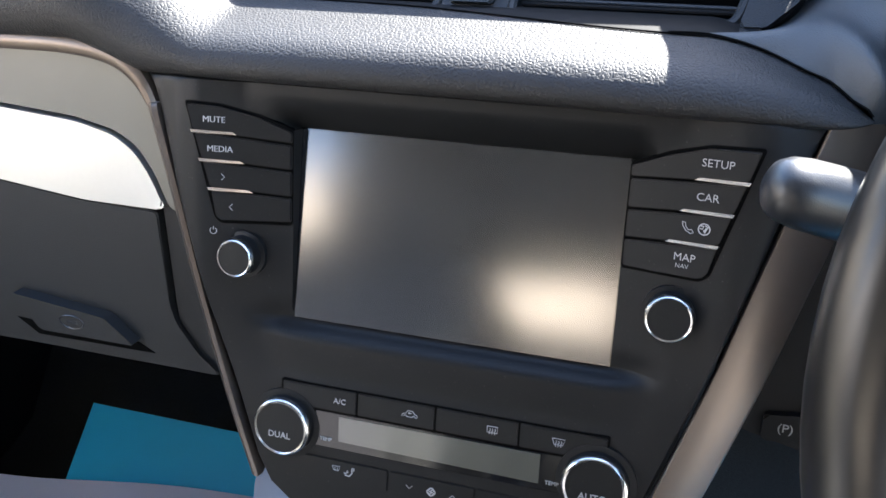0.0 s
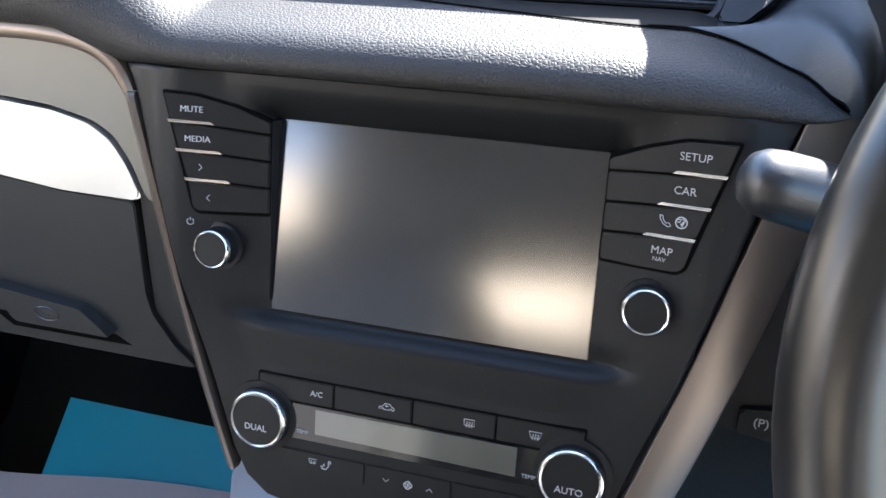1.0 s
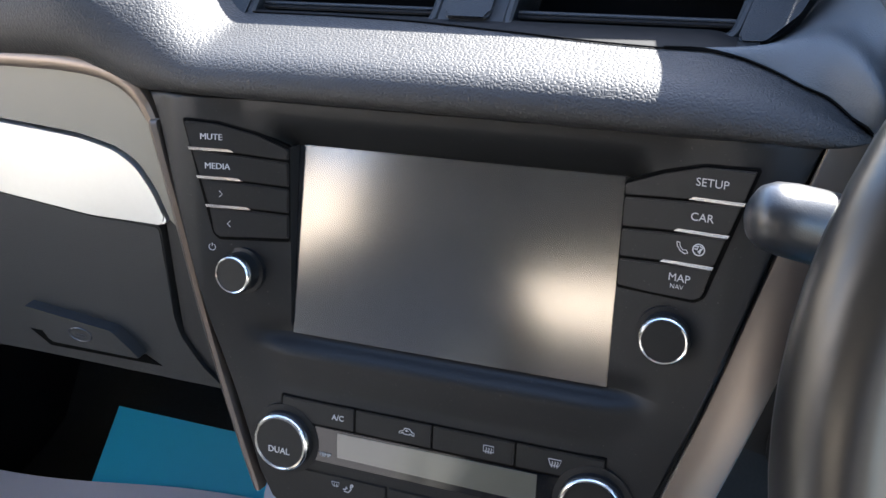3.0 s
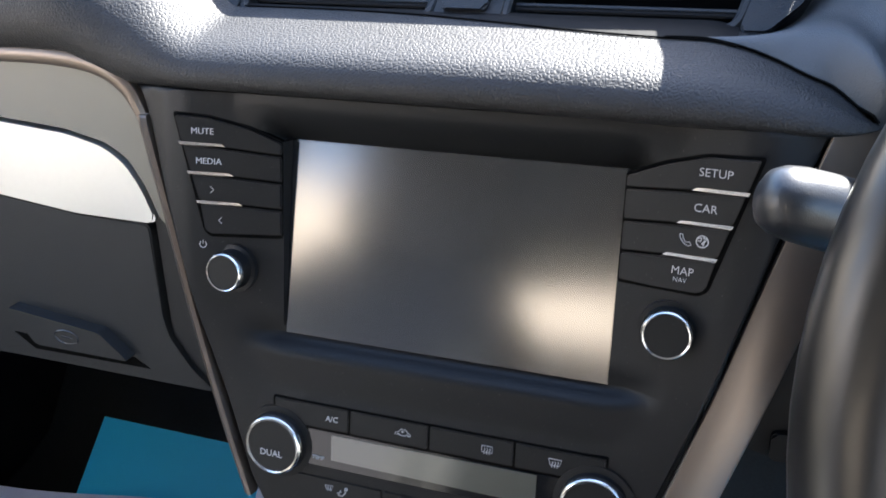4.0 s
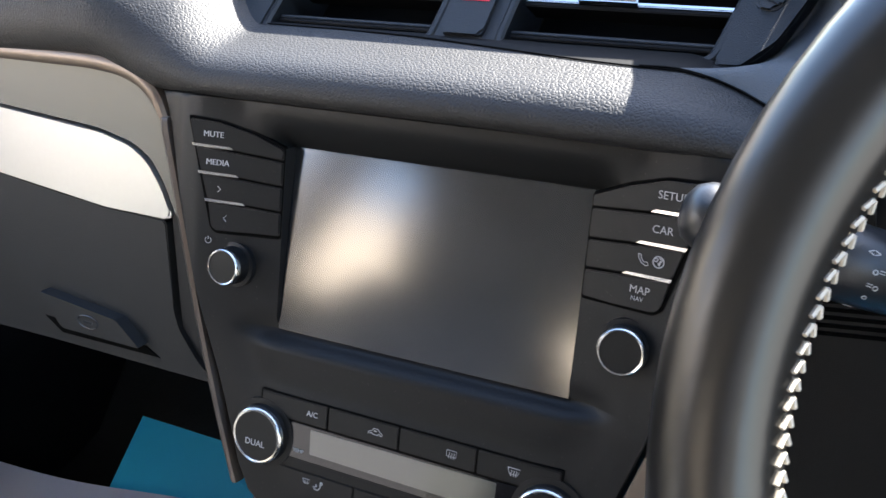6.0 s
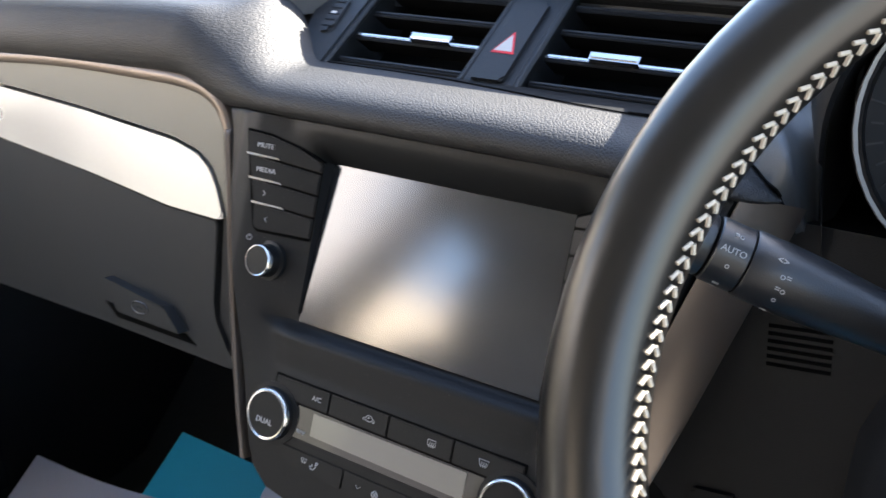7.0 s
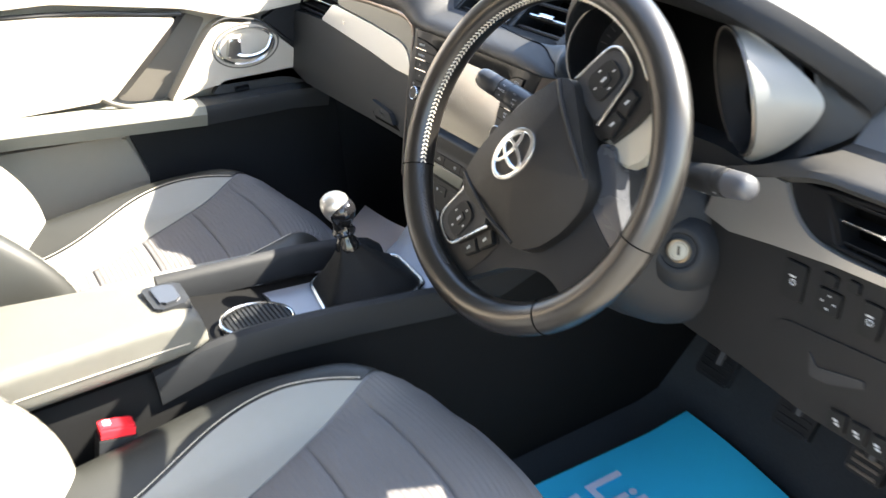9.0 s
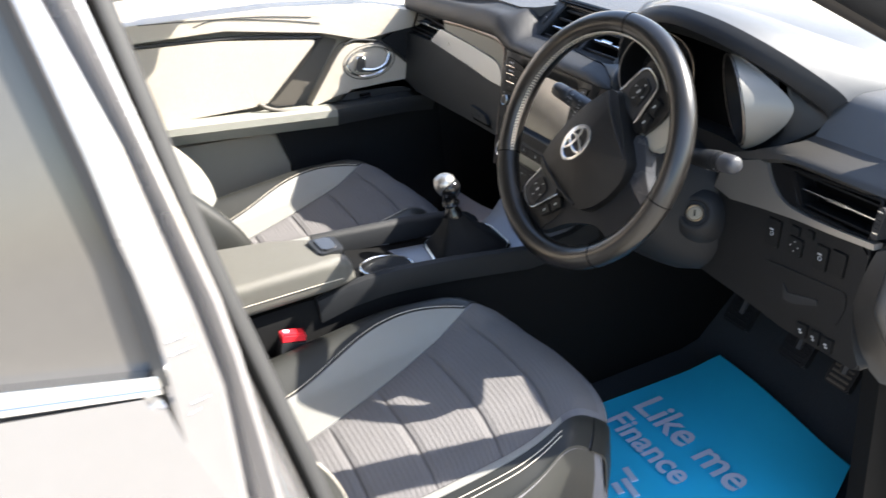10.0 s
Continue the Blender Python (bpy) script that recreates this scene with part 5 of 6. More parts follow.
MH = MK @ Matrix.Translation((-0.001, -0.003, 0.006)) @ Matrix.Diagonal((0.83, 0.83, 0.92, 1))
part("knob", lathe([(0.0130, 0.040), (0.0165, 0.044), (0.0215, 0.052), (0.0250, 0.061), (0.0256, 0.070), (0.0232, 0.078), (0.0165, 0.0835), (0.0085, 0.086), (0.0003, 0.0865)], MH, 36), KNOBSILVER, gear, "satin silver gear knob")
part("knob_grip", lathe([(0.0125, 0.034), (0.0170, 0.039), (0.0222, 0.048), (0.0250, 0.057), (0.0246, 0.064), (0.0206, 0.0715), (0.0115, 0.0765), (0.0003, 0.078)], MH @ Matrix.Translation((0.0075, 0.0060, -0.0015)), 36), GLOSS, gear, "black knob grip")


# ---- seats ----
def seat_at(cx, dy, lay, label):
    st = thing("car_seat", (cx, -0.45 + dy, 0.3), label, "car seat", "front seats")

    def cush(a, b, up=0.0):
        """A place on the cushion; a across from -1 to 1, b along from 0 at the back to 1 at the front."""
        w = 0.255 + 0.012 * math.sin(math.pi * min(1, b * 1.2)) - 0.035 * blend(0.6, 1.0, b)
        front = -0.178 - 0.088 * abs(a) ** 2.8
        y = -0.70 + (front + 0.70) * b
        bol = blend(0.45, 0.76, abs(a)) - 0.9 * blend(0.78, 1.0, abs(a)) ** 1.6
        near = blend(0.30, 0.70, a) if cx > 0 else 0.0
        z = 0.600 + 0.052 * b ** 0.8 + 0.050 * bol * (1 - 0.55 * b) * (1 - 0.75 * near)
        z -= 0.012 * near * (1 - blend(0.72, 1.0, b)) + 0.075 * blend(0.80, 1.06, b) ** 1.5
        z -= 0.026 * blend(0.74, 1.0, -a) * (1 - blend(0.15, 0.60, b))
        return Vector((cx + a * w, y + dy, z + up))

    inner_at = lambda b: 0.035 + 0.417 * b + 0.396 * b * b
    outer_at = lambda b: max(inner_at(b), 0.522 - 0.332 * b + 2.508 * b * b - 2.351 * b ** 3)
    wide = lambda sgn: cx > 0 and sgn > 0
    by = dy + lay

    bm = sheet(lambda s, t: cush(2 * s - 1, t), 56, 44)
    rim = [e for e in bm.edges if e.is_boundary]
    for zz, k in ((0.53, 0.012), (0.42, -0.03)):
        ext = bmesh.ops.extrude_edge_only(bm, edges=rim)
        vs = [g for g in ext["geom"] if isinstance(g, bmesh.types.BMVert)]
        rim = [g for g in ext["geom"] if isinstance(g, bmesh.types.BMEdge)]
        for v in vs:
            v.co.x += (v.co.x - cx) * k
            v.co.y += 0.4 * k * (v.co.y + 0.45 - dy)
            v.co.z = zz
    part("cushion", bm, FABRIC, st, "dark woven seat cushion", angle=70)
    for sgn in (-1, 1):
        lo = (lambda b: 0.715) if wide(sgn) else inner_at
        hi = (lambda b: 0.77) if wide(sgn) else outer_at
        part("outer_bolster", sheet(lambda s, t: cush(sgn * (hi(0.01 + 0.94 * t) + 0.006 + (0.986 - hi(0.01 + 0.94 * t)) * s), 0.01 + 0.94 * t, 0.0032), 14, 36, 0.002), DARKLEATHER, st, "dark leather outer bolster")
        part("side_valance", sheet(lambda s, t: cush(sgn * 0.992, 0.01 + 0.96 * t, 0.004) + Vector((sgn * 0.010 * math.sin(math.pi * 0.5 * min(1, s * 3)), -0.02 * s * t ** 6, (-0.15 if wide(sgn) else -0.11) * s)), 8, 28, 0.002), DARKLEATHER, st, "dark leather seat side")
        if wide(sgn):
            part("corner_cover", sheet(lambda s, t: cush(0.77 + 0.222 * min(1, 1.2 * t), 0.952 + 0.046 * min(1, 3 * s), 0.0038) + Vector((0.006 * t, 0.006 * blend(0.3, 0.5, s), -0.11 * max(0.0, s - 0.33))), 14, 14, 0.002), DARKLEATHER, st, "dark leather front corner")
        part("bolster", sheet(lambda s, t: cush(sgn * (lo(0.01 + 0.81 * t) + (hi(0.01 + 0.81 * t) - lo(0.01 + 0.81 * t)) * s), 0.01 + 0.81 * t, 0.003), 10, 32, 0.002), PALE, st, "pale grey leather bolster")
        for edge in ((0.84, 0.875) if wide(sgn) else (0.0,)):
            part("piping", tube([cush(sgn * (edge or hi(b) + 0.014), b, 0.0045) for b in [0.02 + 0.80 * i / 39 for i in range(40)]], 0.0006, 5), THREAD, st, "pale stitching")
    # ribbed insert, in panels with seams between
    cuts = [0.03, 0.20, 0.385, 0.595, 0.785, 0.97]
    for b0, b1 in zip(cuts, cuts[1:]):
        n = max(4, round((b1 - b0) * 0.49 / 0.0075))

        def ribs(s, t, b0=b0, b1=b1, n=n):
            b = b0 + (b1 - b0) * t
            a0, a1 = -inner_at(b) + 0.01, (0.705 if wide(1) else inner_at(b) - 0.01)
            edge = min(1, min(t, 1 - t) * 9)
            return cush(a0 + (a1 - a0) * s, b, 0.001 + 0.0042 * edge ** 0.5 * (1 - abs(2 * s - 1) ** 8) + 0.0010 * abs(math.sin(math.pi * n * t)))
        part("ribbed_insert", sheet(ribs, 18, n * 4), RIBFABRIC, st, "ribbed fabric insert", angle=80)
    # backrest
    def back_pt(a, h, out=0.0):
        """A place on the backrest; a across from -1 to 1, h up along it; wings swell forward low down."""
        b = abs(a)
        swell = 0.022 + 0.082 * math.exp(-((h - 0.13) / 0.17) ** 2)
        wing = blend(0.46, 0.80, b) * math.sqrt(max(0.0, 1 - blend(0.80, 1.0, b) ** 2))
        w = 0.248 - 0.045 * blend(0.28, 0.60, h)
        y = -0.672 + by - h * 0.36 + swell * wing - 0.02 * (1 - a * a) - 0.035 * blend(0.9, 1.0, b)
        return Vector((cx + math.copysign(min(b, 0.93 + 0.07 * math.sin(math.pi / 2 * blend(0.86, 1.0, b))) * w + out * blend(0.75, 1.0, b), a), y + out, 0.60 + h * 0.93))
    rings = []
    for j in range(27):
        h = -0.06 + 0.60 * j / 26
        sh = 1 - 0.30 * max(0.0, (h - 0.40) / 0.145) ** 1.8
        front = [back_pt(-1 + 2 * i / 40, h) for i in range(41)]
        front = [Vector((cx + (p.x - cx) * sh, p.y, p.z)) for p in front]
        rear = [Vector((p.x, -0.668 + by - h * 0.36 - 0.13 + 0.05 * h, p.z)) for p in front[::-1]]
        rings.append(front + rear)
    part("backrest", loft(rings), FABRIC, st, "dark fabric backrest", angle=70)
    for sgn in (-1, 1):
        part("back_bolster", sheet(lambda s, t: back_pt(sgn * (0.45 + 0.355 * s), -0.05 + 0.45 * t, 0.003), 18, 26, 0.002), PALE, st, "pale leather backrest bolster", angle=70)
        part("back_side", sheet(lambda s, t: back_pt(sgn * (0.81 + 0.19 * s), -0.05 + 0.50 * t, 0.003), 14, 28, 0.002), DARKLEATHER, st, "dark leather backrest side", angle=70)
        part("piping", tube([back_pt(sgn * 0.825, -0.04 + 0.44 * i / 30, 0.0045) for i in range(31)], 0.0009, 5), THREAD, st)
    part("headrest", loft([[(cx + 0.13 * sc * math.cos(a), -0.90 + by + 0.05 * sc * math.sin(a), z) for a in [2 * math.pi * i / 24 for i in range(24)]] for z, sc in ((1.10, 0.7), (1.13, 0.95), (1.22, 1.0), (1.28, 0.9), (1.30, 0.6))]), FABRIC, st)
    part("base", box(cx - 0.22, cx + 0.22, -0.66 + dy, -0.26 + dy, 0.32, 0.43, 0.02), DARKPLASTIC, st)
    return st


seat_at(0.385, 0.0, -0.035, "dark fabric driver's seat with pale leather bolsters, partly sunlit")
seat_at(-0.362, 0.082, -0.03, "dark fabric passenger seat with pale leather bolsters, partly sunlit")

rs = thing("rear_seat", (0, -1.5, 0.3), "dark fabric rear bench seat with pale leather edges", "car seat")
part("cushion", loft([[(x, y, z) for x, z in fillet([(-0.66, 0.35), (-0.66, 0.62), (0.66, 0.62), (0.66, 0.35)], 0.06, 5)] for y in (-1.75, -1.4, -1.28)]), FABRIC, rs)
for x0, x1, m in ((-0.64, -0.40, PALE), (-0.39, -0.14, FABRIC), (-0.13, 0.13, PALE), (0.14, 0.39, FABRIC), (0.40, 0.64, PALE)):
    part("back_panel", loft([[(x, y + dy2, z) for x, dy2 in fillet([(x0, -0.08), (x0, 0.04), (x1, 0.04), (x1, -0.08)], 0.03, 4)] for y, z in ((-1.72, 0.58), (-1.78, 0.80), (-1.86, 1.02), (-1.90, 1.19))]), m, rs)

bk = thing("seat_belt_buckle", (0.155, -0.59, 0.6), "black seat belt buckle with red release button", "buckle")
MB = Matrix.Translation((0.152, -0.60, 0.60)) @ Matrix.Rotation(radians(-14), 4, "X")
part("stem", box(-0.014, 0.014, -0.022, 0.022, -0.05, 0.072, 0.004, M=MB), DARKPLASTIC, bk)
part("release_button", box(-0.0125, 0.0125, -0.020, 0.020, 0.070, 0.083, 0.003, M=MB), RED, bk, "red release button")
# white patch paints the sunlight on the red button
part("button_sun_patch", box(-0.0100, 0.0060, -0.0185, -0.004, 0.0705, 0.0838, 0.003, M=MB), MATWHITE, bk, "pale patch for sunlight on the release button")

fp = thing("far_centre_pillar", (-0.64, -0.8, 0.4), "centre pillar trim, shade put in its dark colour, with black seat belt strap", "car pillar")
# trim is darkened for the shade it stands in
part("trim", loft([[(-0.645 + 0.20 * (z - 0.9) * 0.6 + dx, y + dy2, z) for dx, dy2 in ((0, 0), (0.015, -0.02), (0.015, -0.08), (0, -0.10), (-0.05, -0.10), (-0.05, 0))] for y, z in ((-0.66, 0.35), (-0.66, 0.85), (-0.71, 1.1), (-0.80, 1.40))]), DARKPLASTIC, fp)
part("belt_strap", loft([[(-0.612 + 0.12 * (z - 0.9) + dx, y + dy2, z) for dx, dy2 in ((0, 0.012), (0.003, 0.012), (0.003, -0.034), (0, -0.034))] for y, z in ((-0.635, 0.80), (-0.645, 0.86), (-0.70, 1.07), (-0.76, 1.27))]), RUBBER, fp, "black seat belt strap")

# ---- passenger door ----
door = thing("passenger_door", (-0.7, -0.4, 0.4), "closed passenger door with pale vinyl trim", "car door")
MD = basis((-0.68, 0, 0), (0, 1, 0), (0, 0, 1), (1, 0, 0))
part("panel", plate(fillet([(-1.0, 0.40), (0.10, 0.40), (0.10, 0.95), (-0.06, 0.985), (-0.30, 1.02), (-1.0, 1.07)], 0.02, 4), -0.10, -0.036, MD, 0.006), DOORGREY, door)
part("insert", plate(fillet([(-0.97, 0.84), (-0.365, 0.815), (-0.212, 0.945), (-0.26, 0.955), (-0.45, 0.99), (-0.97, 1.04)], 0.012, 5), -0.05, -0.002, MD, 0.006), DOORPALE, door, "pale grained vinyl insert")
part("sill_pad", plate(fillet([(-1.0, 1.045), (-0.43, 1.012), (-0.20, 0.962), (-0.10, 0.925), (0.06, 0.93), (0.09, 0.955), (-0.05, 1.0), (-0.3, 1.04), (-1.0, 1.09)], 0.01, 4), -0.10, 0.004, MD, 0.01), DOORPALE, door, "pale upper door pad")
part("insert_groove", tube(curve([MD @ Vector(p) for p in [(-0.97, 1.044, -0.006), (-0.45, 0.994, -0.006), (-0.26, 0.960, -0.006), (-0.203, 0.951, -0.004)]], 8), 0.0045, 8), RUBBER, door, "dark groove round the insert")
part("handle_cup", plate(fillet([(-0.206, 0.952), (-0.150, 0.928), (-0.262, 0.784), (-0.330, 0.795), (-0.366, 0.814)], 0.008, 5), -0.05, -0.034, MD, 0.001), CUPSHADE, door, "recessed grab cup, shade put in its brown")
# dark strip added for the shade along the insert's rear edge
part("grip_shade", loft([[MD @ Vector((p.x + dy2, p.y, w)) for dy2, w in ((-0.010, -0.020), (-0.007, -0.006), (0.004, -0.009), (0.013, -0.0135), (0.013, -0.020))] for p in curve([(-0.204, 0.948, 0), (-0.250, 0.905, 0), (-0.300, 0.860, 0), (-0.352, 0.818, 0)], 5)]), BROWN, door, "dark strip for the shade behind the door insert")
part("cup_lip", tube(curve([MD @ Vector(p) for p in [(-0.385, 0.822, 0.002), (-0.36, 0.806, 0.012), (-0.31, 0.790, 0.020), (-0.25, 0.780, 0.020), (-0.215, 0.779, 0.012)]], 6), 0.0055, 10), CUPSHADE, door, "rounded lower lip of the grab cup")
part("latch_pod", plate(fillet([(-0.262, 0.782), (-0.175, 0.890), (-0.152, 0.914), (-0.125, 0.921), (-0.05, 0.902), (0.025, 0.828), (0.080, 0.745), (-0.02, 0.788), (-0.175, 0.800)], 0.016, 6), -0.05, 0.004, MD, 0.006), DOORPALE, door, "pale handle surround")
part("pod_groove", tube(curve([MD @ Vector((y, z, 0.003)) for y, z in ((-0.148, 0.920), (-0.122, 0.927), (-0.085, 0.921), (-0.045, 0.905), (0.0, 0.860), (0.032, 0.822))], 6), 0.0022, 8), RUBBER, door, "dark line round the handle surround")
for run in (((-0.62, 1.062), (-0.48, 1.046), (-0.34, 1.028), (-0.22, 1.004)), ((-0.50, 1.034), (-0.44, 1.040), (-0.30, 1.012), (-0.20, 0.985))):
    part("trim_line", tube(curve([MD @ Vector((y, z, 0.0042)) for y, z in run], 6), 0.0012, 6), RUBBER, door)
part("armrest", loft([[MD @ Vector((y, z, w)) for z, w in ((zc - 0.055, 0.0), (zc - 0.048, 0.035), (zc - 0.02, 0.052), (zc - 0.003, 0.050), (zc, 0.03), (zc, -0.01))] for y, zc in ((-1.0, 0.855), (-0.60, 0.828), (-0.28, 0.790), (-0.205, 0.781))]), DOORARM, door, "greige padded door armrest")
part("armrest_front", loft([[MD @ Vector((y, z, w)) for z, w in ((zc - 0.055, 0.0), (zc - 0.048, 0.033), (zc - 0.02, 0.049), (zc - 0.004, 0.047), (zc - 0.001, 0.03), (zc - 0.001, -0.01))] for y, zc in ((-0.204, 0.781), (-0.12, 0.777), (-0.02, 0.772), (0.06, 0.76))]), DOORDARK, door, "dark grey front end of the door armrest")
# black corner stands for the shade at the door's front end
part("front_corner", plate(fillet([(-0.045, 0.912), (0.0, 0.93), (0.10, 0.955), (0.12, 0.77), (0.12, 0.72), (0.086, 0.738), (0.032, 0.830), (-0.02, 0.888)], 0.006, 4), -0.012, 0.002, MD, 0.003), BLACKTRIM, door, "front corner of the door, darkened for its shade")
part("latch_bowl", lathe([(0.001, -0.012), (0.045, -0.010), (0.056, 0.0), (0.060, 0.003), (0.064, 0.001), (0.066, -0.004)], at(MD, -0.088, 0.866, 0.002) @ Matrix.Diagonal((1.15, 0.72, 1, 1)), 36, caps=False), CUPSHADE, door, "handle bowl, shade put in its colour")
part("latch_ring", lathe([(0.050, 0.0), (0.055, 0.004), (0.058, 0.0)], at(MD, -0.088, 0.866, 0.004) @ Matrix.Diagonal((1.1, 0.66, 1, 1)), 36, caps=False), CHROME, door, "chrome handle surround")
part("latch_lever", tube(curve([MD @ Vector(p) for p in [(-0.118, 0.858, 0.012), (-0.10, 0.850, 0.019), (-0.075, 0.848, 0.021), (-0.05, 0.856, 0.018), (-0.035, 0.872, 0.008)]], 6), 0.0058, 12), CHROME, door, "polished chrome door lever")
part("lever_root", plate(fillet([(-0.134, 0.852), (-0.106, 0.846), (-0.102, 0.886), (-0.122, 0.890)], 0.006, 5), 0.004, 0.020, MD, 0.005), CHROME, door, "polished chrome lever root")
part("switch_plate", plate(fillet([(-0.175, 0.782), (0.05, 0.762), (0.05, 0.80), (-0.15, 0.806)], 0.006, 4), -0.01, 0.004, MD, 0.002), DOORDARK, door)
part("window_switch", plate(fillet([(-0.128, 0.778), (-0.098, 0.776), (-0.098, 0.788), (-0.128, 0.790)], 0.002, 3), 0.003, 0.010, MD, 0.002), GLOSS, door, "black window switch")
part("lower_trim", plate(fillet([(-1.0, 0.42), (-0.37, 0.42), (-0.33, 0.64), (-0.36, 0.735), (-1.0, 0.79)], 0.01, 4), -0.05, -0.018, MD, 0.006), DOORGREY, door, "pale taupe lower door trim")
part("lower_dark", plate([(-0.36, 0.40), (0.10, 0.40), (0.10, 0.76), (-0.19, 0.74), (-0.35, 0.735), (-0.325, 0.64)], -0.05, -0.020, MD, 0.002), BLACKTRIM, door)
part("window_frame", tube(curve([(-0.70, 0.5, 1.0), (-0.64, 0.1, 1.22), (-0.575, -0.2, 1.37), (-0.565, -0.7, 1.40), (-0.58, -1.0, 1.39)], 6), 0.02, 8), DARKPLASTIC, door)

# ---- floor mats ----
def paper(name, f, nu, nv, label):
    ob = part(name, sheet(f, nu, nv, 0.0012), MATBLUE)
    return tagged(ob, label, "floor mat", "paper floor mats")


def mat_at(s, t):
    t = 1.26 * t - 0.26
    return (0.19 + (0.025 + 0.378 * s) * (0.4 + 0.6 * t) + min(0.5 * (1 - t), 0.20) * s, -0.20 + (0.495 - 0.025 * s) * t, 0.322 + 0.006 * math.sin(5 * s) * max(0.0, t) + 0.01 * t * (1 - s) * blend(0.8, 1, t))


dm = paper("paper_floor_mat", mat_at, 24, 24, "bright blue paper mat with white lettering on the driver's floor")
for text, x, y, size, k in (("Like me", 0.405, 0.065, 0.098, 0), ("Finance", 0.375, -0.012, 0.078, 0)):
    M = basis((x, y, 0.334), (1, 0, 0), (0, 1, 0), (0, 0, 1))
    lettering(text, size, M, MATWHITE, dm, bold=0.0015)
for x, y, l, turn in ((0.412, -0.078, 0.040, -8), (0.440, -0.098, 0.050, -8), (0.430, -0.118, 0.030, -8)):
    part("printed_bar", box(-l / 2, l / 2, -0.006, 0.006, 0.0, 0.002, 0.0008, M=Matrix.Translation((x, y, 0.3235)) @ Matrix.Rotation(radians(turn), 4, "Z")), MATWHITE, dm)


def slope(y):
    return 0.498 + min(0.0, max(y - 0.204, -0.205)) * 0.82
paper("paper_floor_mat", lambda s, t: (-0.53 + 0.33 * s + 0.046 * t, -0.25 + 0.454 * t, slope(-0.25 + 0.454 * t) + 0.004), 16, 30, "bright blue paper mat curling up the passenger footwell")
wp_ = part("paper_sheet", sheet(lambda s, t: (-0.70 + 0.46 * s + 0.03 * t, -0.25 + (0.375 + 0.035 * s) * t, slope(-0.25 + (0.375 + 0.035 * s) * t) + 0.010 + 0.006 * math.sin(3 + 7 * s) * t), 16, 30, 0.001), MATWHITE)
tagged(wp_, "white paper sheet lying over the passenger floor mat", "paper sheet")
for x, y in ((-0.50, -0.02), (-0.57, 0.0), (-0.44, -0.06), (-0.38, -0.04)):
    part("printed_mark", plate(fillet([(x - 0.014, y - 0.008), (x + 0.014, y - 0.008), (x + 0.012, y + 0.010), (x - 0.012, y + 0.010)], 0.005, 4), slope(y) + 0.0, slope(y) + 0.016), MATBLUE, wp_)

# ---- pedals ----
def pedal(x, y, z, w, h, label, rib_mat):
    p = thing("pedal", (x, y, z), label, "pedal", "pedals")
    M = basis((x, y, z), (1, 0, 0), Vector((0, 0.6, 0.8)), Vector((0, -0.8, 0.6)))
    part("pad", plate(fillet([(-w / 2, -h / 2), (w / 2, -h / 2), (w / 2, h / 2), (-w / 2, h / 2)], 0.006, 4), -0.008, 0.004, M, 0.003), BLACKTRIM, p)
    for i in range(5):
        part("rib", box(-w / 2 + 0.006, w / 2 - 0.006, -h / 2 + h * (i + 0.6) / 5.5 - 0.002, -h / 2 + h * (i + 0.6) / 5.5 + 0.002, 0.004, 0.006, 0.0008, M=M), rib_mat, p)
    part("arm", tube([(x, y, z), (x, y + 0.06, z + 0.1), (x, y + 0.07, z + 0.25)], 0.01, 8), DARKPLASTIC, p)


pedal(0.615, 0.20, 0.560, 0.050, 0.052, "ribbed brownish accelerator pedal", RIBBROWN)
pedal(0.46, 0.26, 0.50, 0.065, 0.055, "black rubber brake pedal", BLACKTRIM)
pedal(0.30, 0.27, 0.49, 0.065, 0.055, "black rubber clutch pedal", BLACKTRIM)

# ---- rear door and centre pillar on the driver's side ----
rd = thing("rear_door", (0.82, -1.2, 0.4), "closed silver-grey rear door with chrome window strip", "car door")
MX = basis((0.862, 0, 1.0), (0, 1, 0), (-0.196, 0, 0.98), (0.98, 0, 0.196))
zv = lambda z: (z - 1.0) / 0.98
part("skin", plate(fillet([(-1.9, zv(0.35)), (-0.79, zv(0.35)), (-0.785, zv(0.90)), (-0.802, zv(0.985)), (-0.820, zv(1.04)), (-0.828, zv(1.085)), (-1.9, zv(1.27))], 0.012, 4), -0.06, 0.004, MX, 0.010, seg=4), PAINT, rd)
part("frame", loft([[MX @ Vector((u, zv(z), w)) for u, w in ((a, -0.03), (a, -0.003), (a + 0.004, 0.0), (b - 0.006, -0.002), (b, -0.008), (b + 0.002, -0.035))] for z, a, b in ((0.36, -0.83, -0.79), (0.90, -0.83, -0.788), (0.976, -0.825, -0.784), (1.072, -0.822, -0.778), (1.137, -0.820, -0.784), (1.275, -0.833, -0.803), (1.40, -0.850, -0.832))]), PAINT, rd, "silver-grey painted window frame")
part("glass_run", loft([[MX @ Vector((u, zv(z), w)) for u, w in ((a, -0.03), (a, -0.004), (a + 0.009, -0.001), (a + 0.011, -0.03))] for z, a in ((1.09, -0.828), (1.205, -0.831), (1.309, -0.845), (1.40, -0.858))]), RUBBER, rd, "black window rubber")
part("window", plate([(-1.8, zv(1.26)), (-0.820, zv(1.08)), (-0.830, zv(1.205)), (-0.844, zv(1.309)), (-0.856, zv(1.40)), (-1.8, zv(1.40))], -0.016, -0.012, MX), TINT, rd, "dark tinted window glass")
part("chrome_strip", plate(fillet([(-1.9, zv(1.352)), (-0.827, zv(1.103)), (-0.825, zv(1.093)), (-1.9, zv(1.318))], 0.002, 3), -0.02, 0.007, MX, 0.003), CHROME, rd, "chrome waist strip")
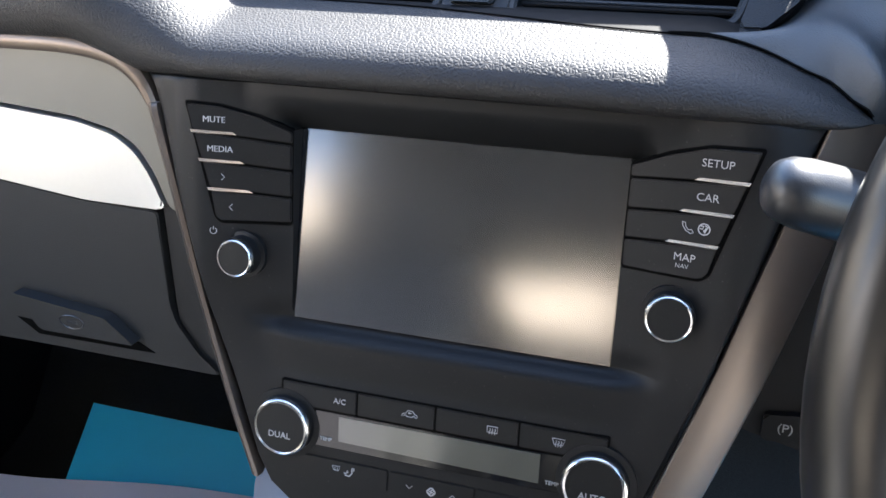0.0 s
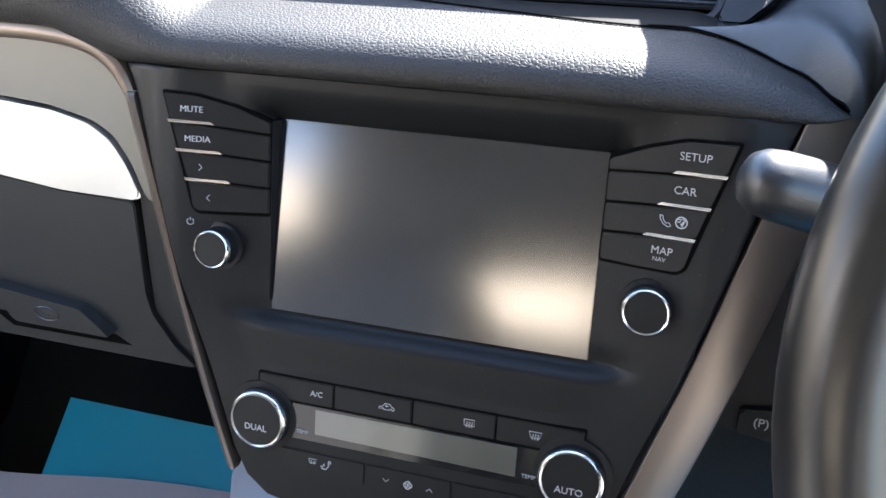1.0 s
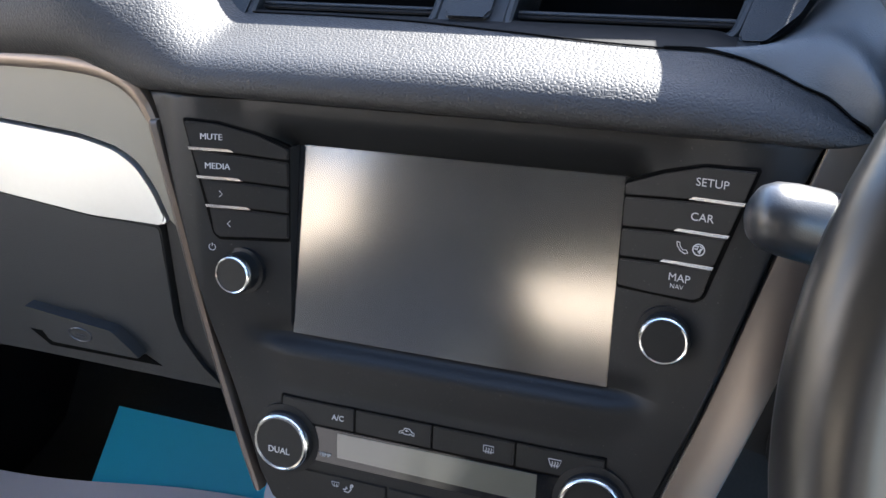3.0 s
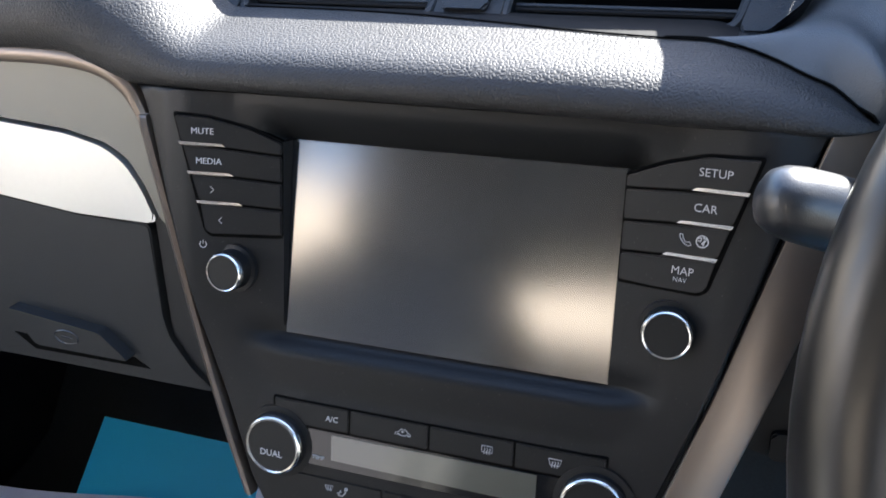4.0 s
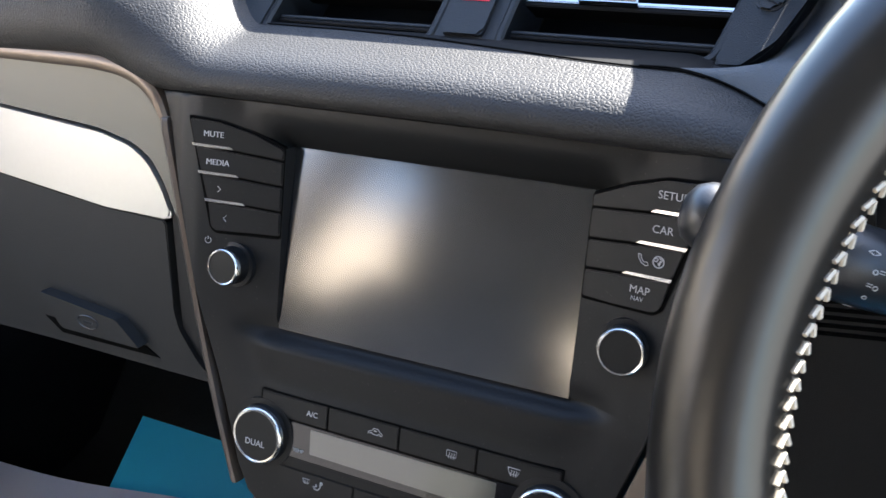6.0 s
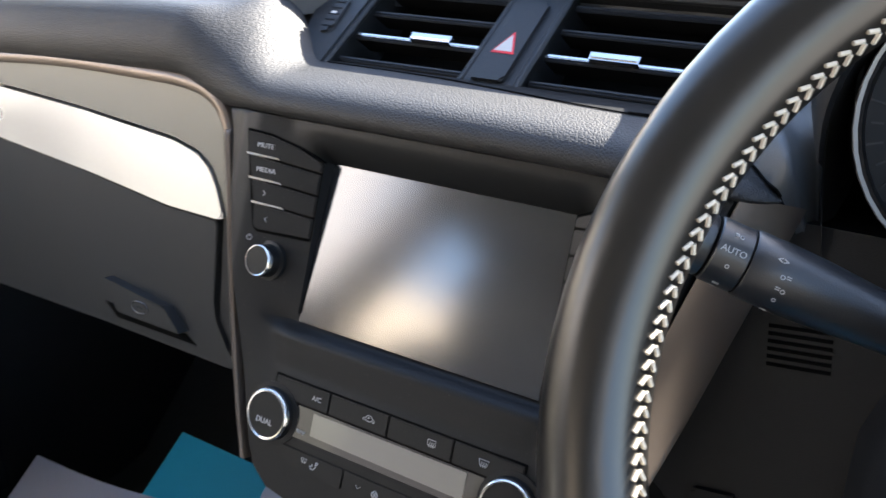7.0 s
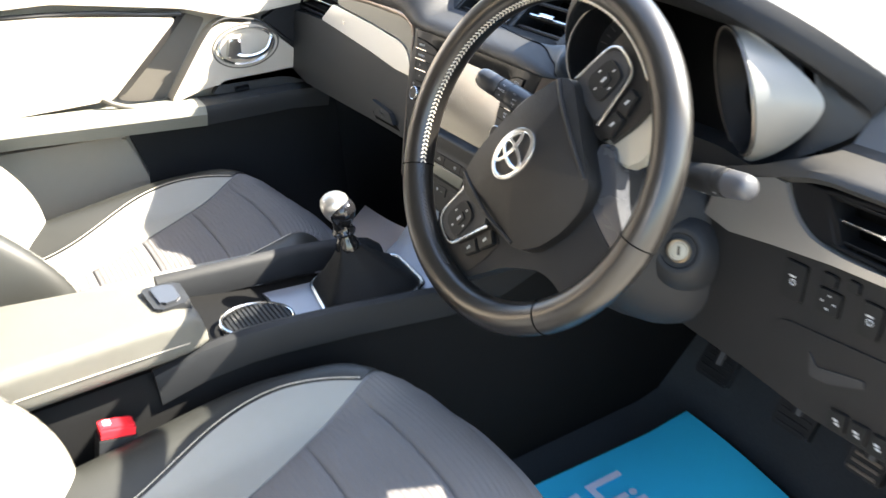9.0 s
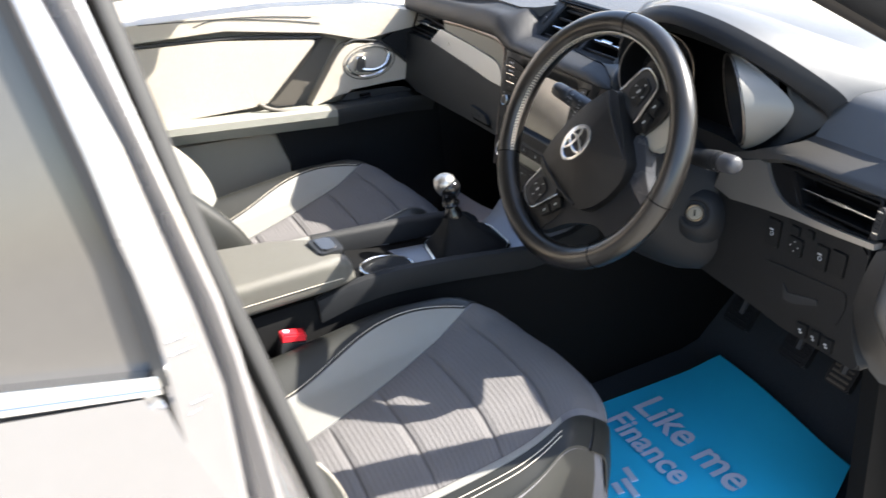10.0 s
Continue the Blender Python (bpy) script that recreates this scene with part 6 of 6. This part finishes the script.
part("lower_strip", plate([(-1.9, zv(1.316)), (-0.826, zv(1.0925)), (-0.826, zv(1.086)), (-1.9, zv(1.298))], -0.02, 0.005, MX, 0.002), CHROME, rd)
for u, z, l in ((-0.812, 1.124, 0.016), (-0.812, 1.113, 0.018), (-0.806, 1.070, 0.014), (-0.81, 1.062, 0.008)):
    part("scuff", tube([MX @ Vector((u + l * t, zv(z) + 0.002 * t, 0.0002)) for t in (0, 0.5, 1)], 0.0007, 5), MATWHITE, rd, "pale paint scuff")
bp = thing("centre_pillar", (0.74, -0.75, 0.35), "silver-grey centre pillar with black rubber door seal", "car pillar")


post_y = lambda z: along(z, ((0.3, -0.775), (0.963, -0.764), (1.115, -0.768), (1.254, -0.790), (1.38, -0.810), (1.43, -0.819)))
seal_y = lambda z: along(z, ((0.3, -0.640), (0.6, -0.672), (0.89, -0.714), (1.16, -0.762), (1.366, -0.788), (1.43, -0.797)))
rows = []
for i in range(24):
    z = 0.30 + 1.13 * i / 23
    xo, yo, ys = 0.862 - 0.2 * (z - 1), post_y(z), seal_y(z)
    xs = 0.772 - 0.125 * (z - 1)
    rows.append([(xs - 0.07, yo - 0.06, z), (xo - 0.055, yo - 0.045, z), (xo - 0.032, yo - 0.008, z), (xo - 0.024, yo - 0.001, z), (xo - 0.018, yo + 0.004, z), (xo - 0.022, yo + 0.010, z), (xo - 0.036, yo + 0.55 * (ys - yo) - 0.004, z), (xs + 0.016, ys - 0.010, z), (xs, ys - 0.012, z), (xs - 0.07, ys - 0.04, z)])
part("post", loft(rows), PAINT, bp)
part("seal", tube([(0.772 - 0.125 * (z - 1), seal_y(z), z) for z in [0.30 + 1.12 * i / 20 for i in range(21)]], 0.0125, 14), RUBBER, bp, "black rubber door seal")
part("seal_lip", tube([(0.784 - 0.125 * (z - 1), seal_y(z) - 0.006, z) for z in [0.30 + 1.12 * i / 20 for i in range(21)]], 0.0045, 10), DARKGAP, bp)
part("inner_trim", loft([[(x - 0.125 * (z - 1), seal_y(z) + y, z) for x, y in ((0.762, -0.008), (0.745, 0.004), (0.70, -0.004), (0.66, -0.045), (0.66, -0.10), (0.72, -0.08))] for z in (0.32, 0.6, 0.89, 1.16, 1.36, 1.41)]), DOORGREY, bp, "greige inner pillar trim")
ap = thing("front_pillar_jamb", (0.78, 0.1, 0.4), "brown-grey door jamb trim with black rubber seal", "car pillar")
part("jamb", plate([(0.18, 0.3), (0.5, 0.3), (0.5, 0.99), (0.13, 0.97), (0.085, 0.90), (0.07, 0.82), (0.10, 0.74), (0.17, 0.66)], -0.03, 0.02, basis((0.825, 0, 0), (0, 1, 0), (0, 0, 1), (1, 0, 0)), 0.01), ROLL, ap, "brown-grey jamb trim")
part("seal", tube(curve([(0.797, 0.16, 0.985), (0.796, 0.082, 0.955), (0.796, 0.064, 0.935), (0.796, 0.050, 0.897), (0.797, 0.040, 0.862), (0.797, 0.034, 0.838), (0.797, 0.040, 0.818), (0.798, 0.068, 0.762), (0.799, 0.107, 0.710), (0.802, 0.19, 0.62)], 6), 0.008, 12), RUBBER, ap, "black rubber door seal")
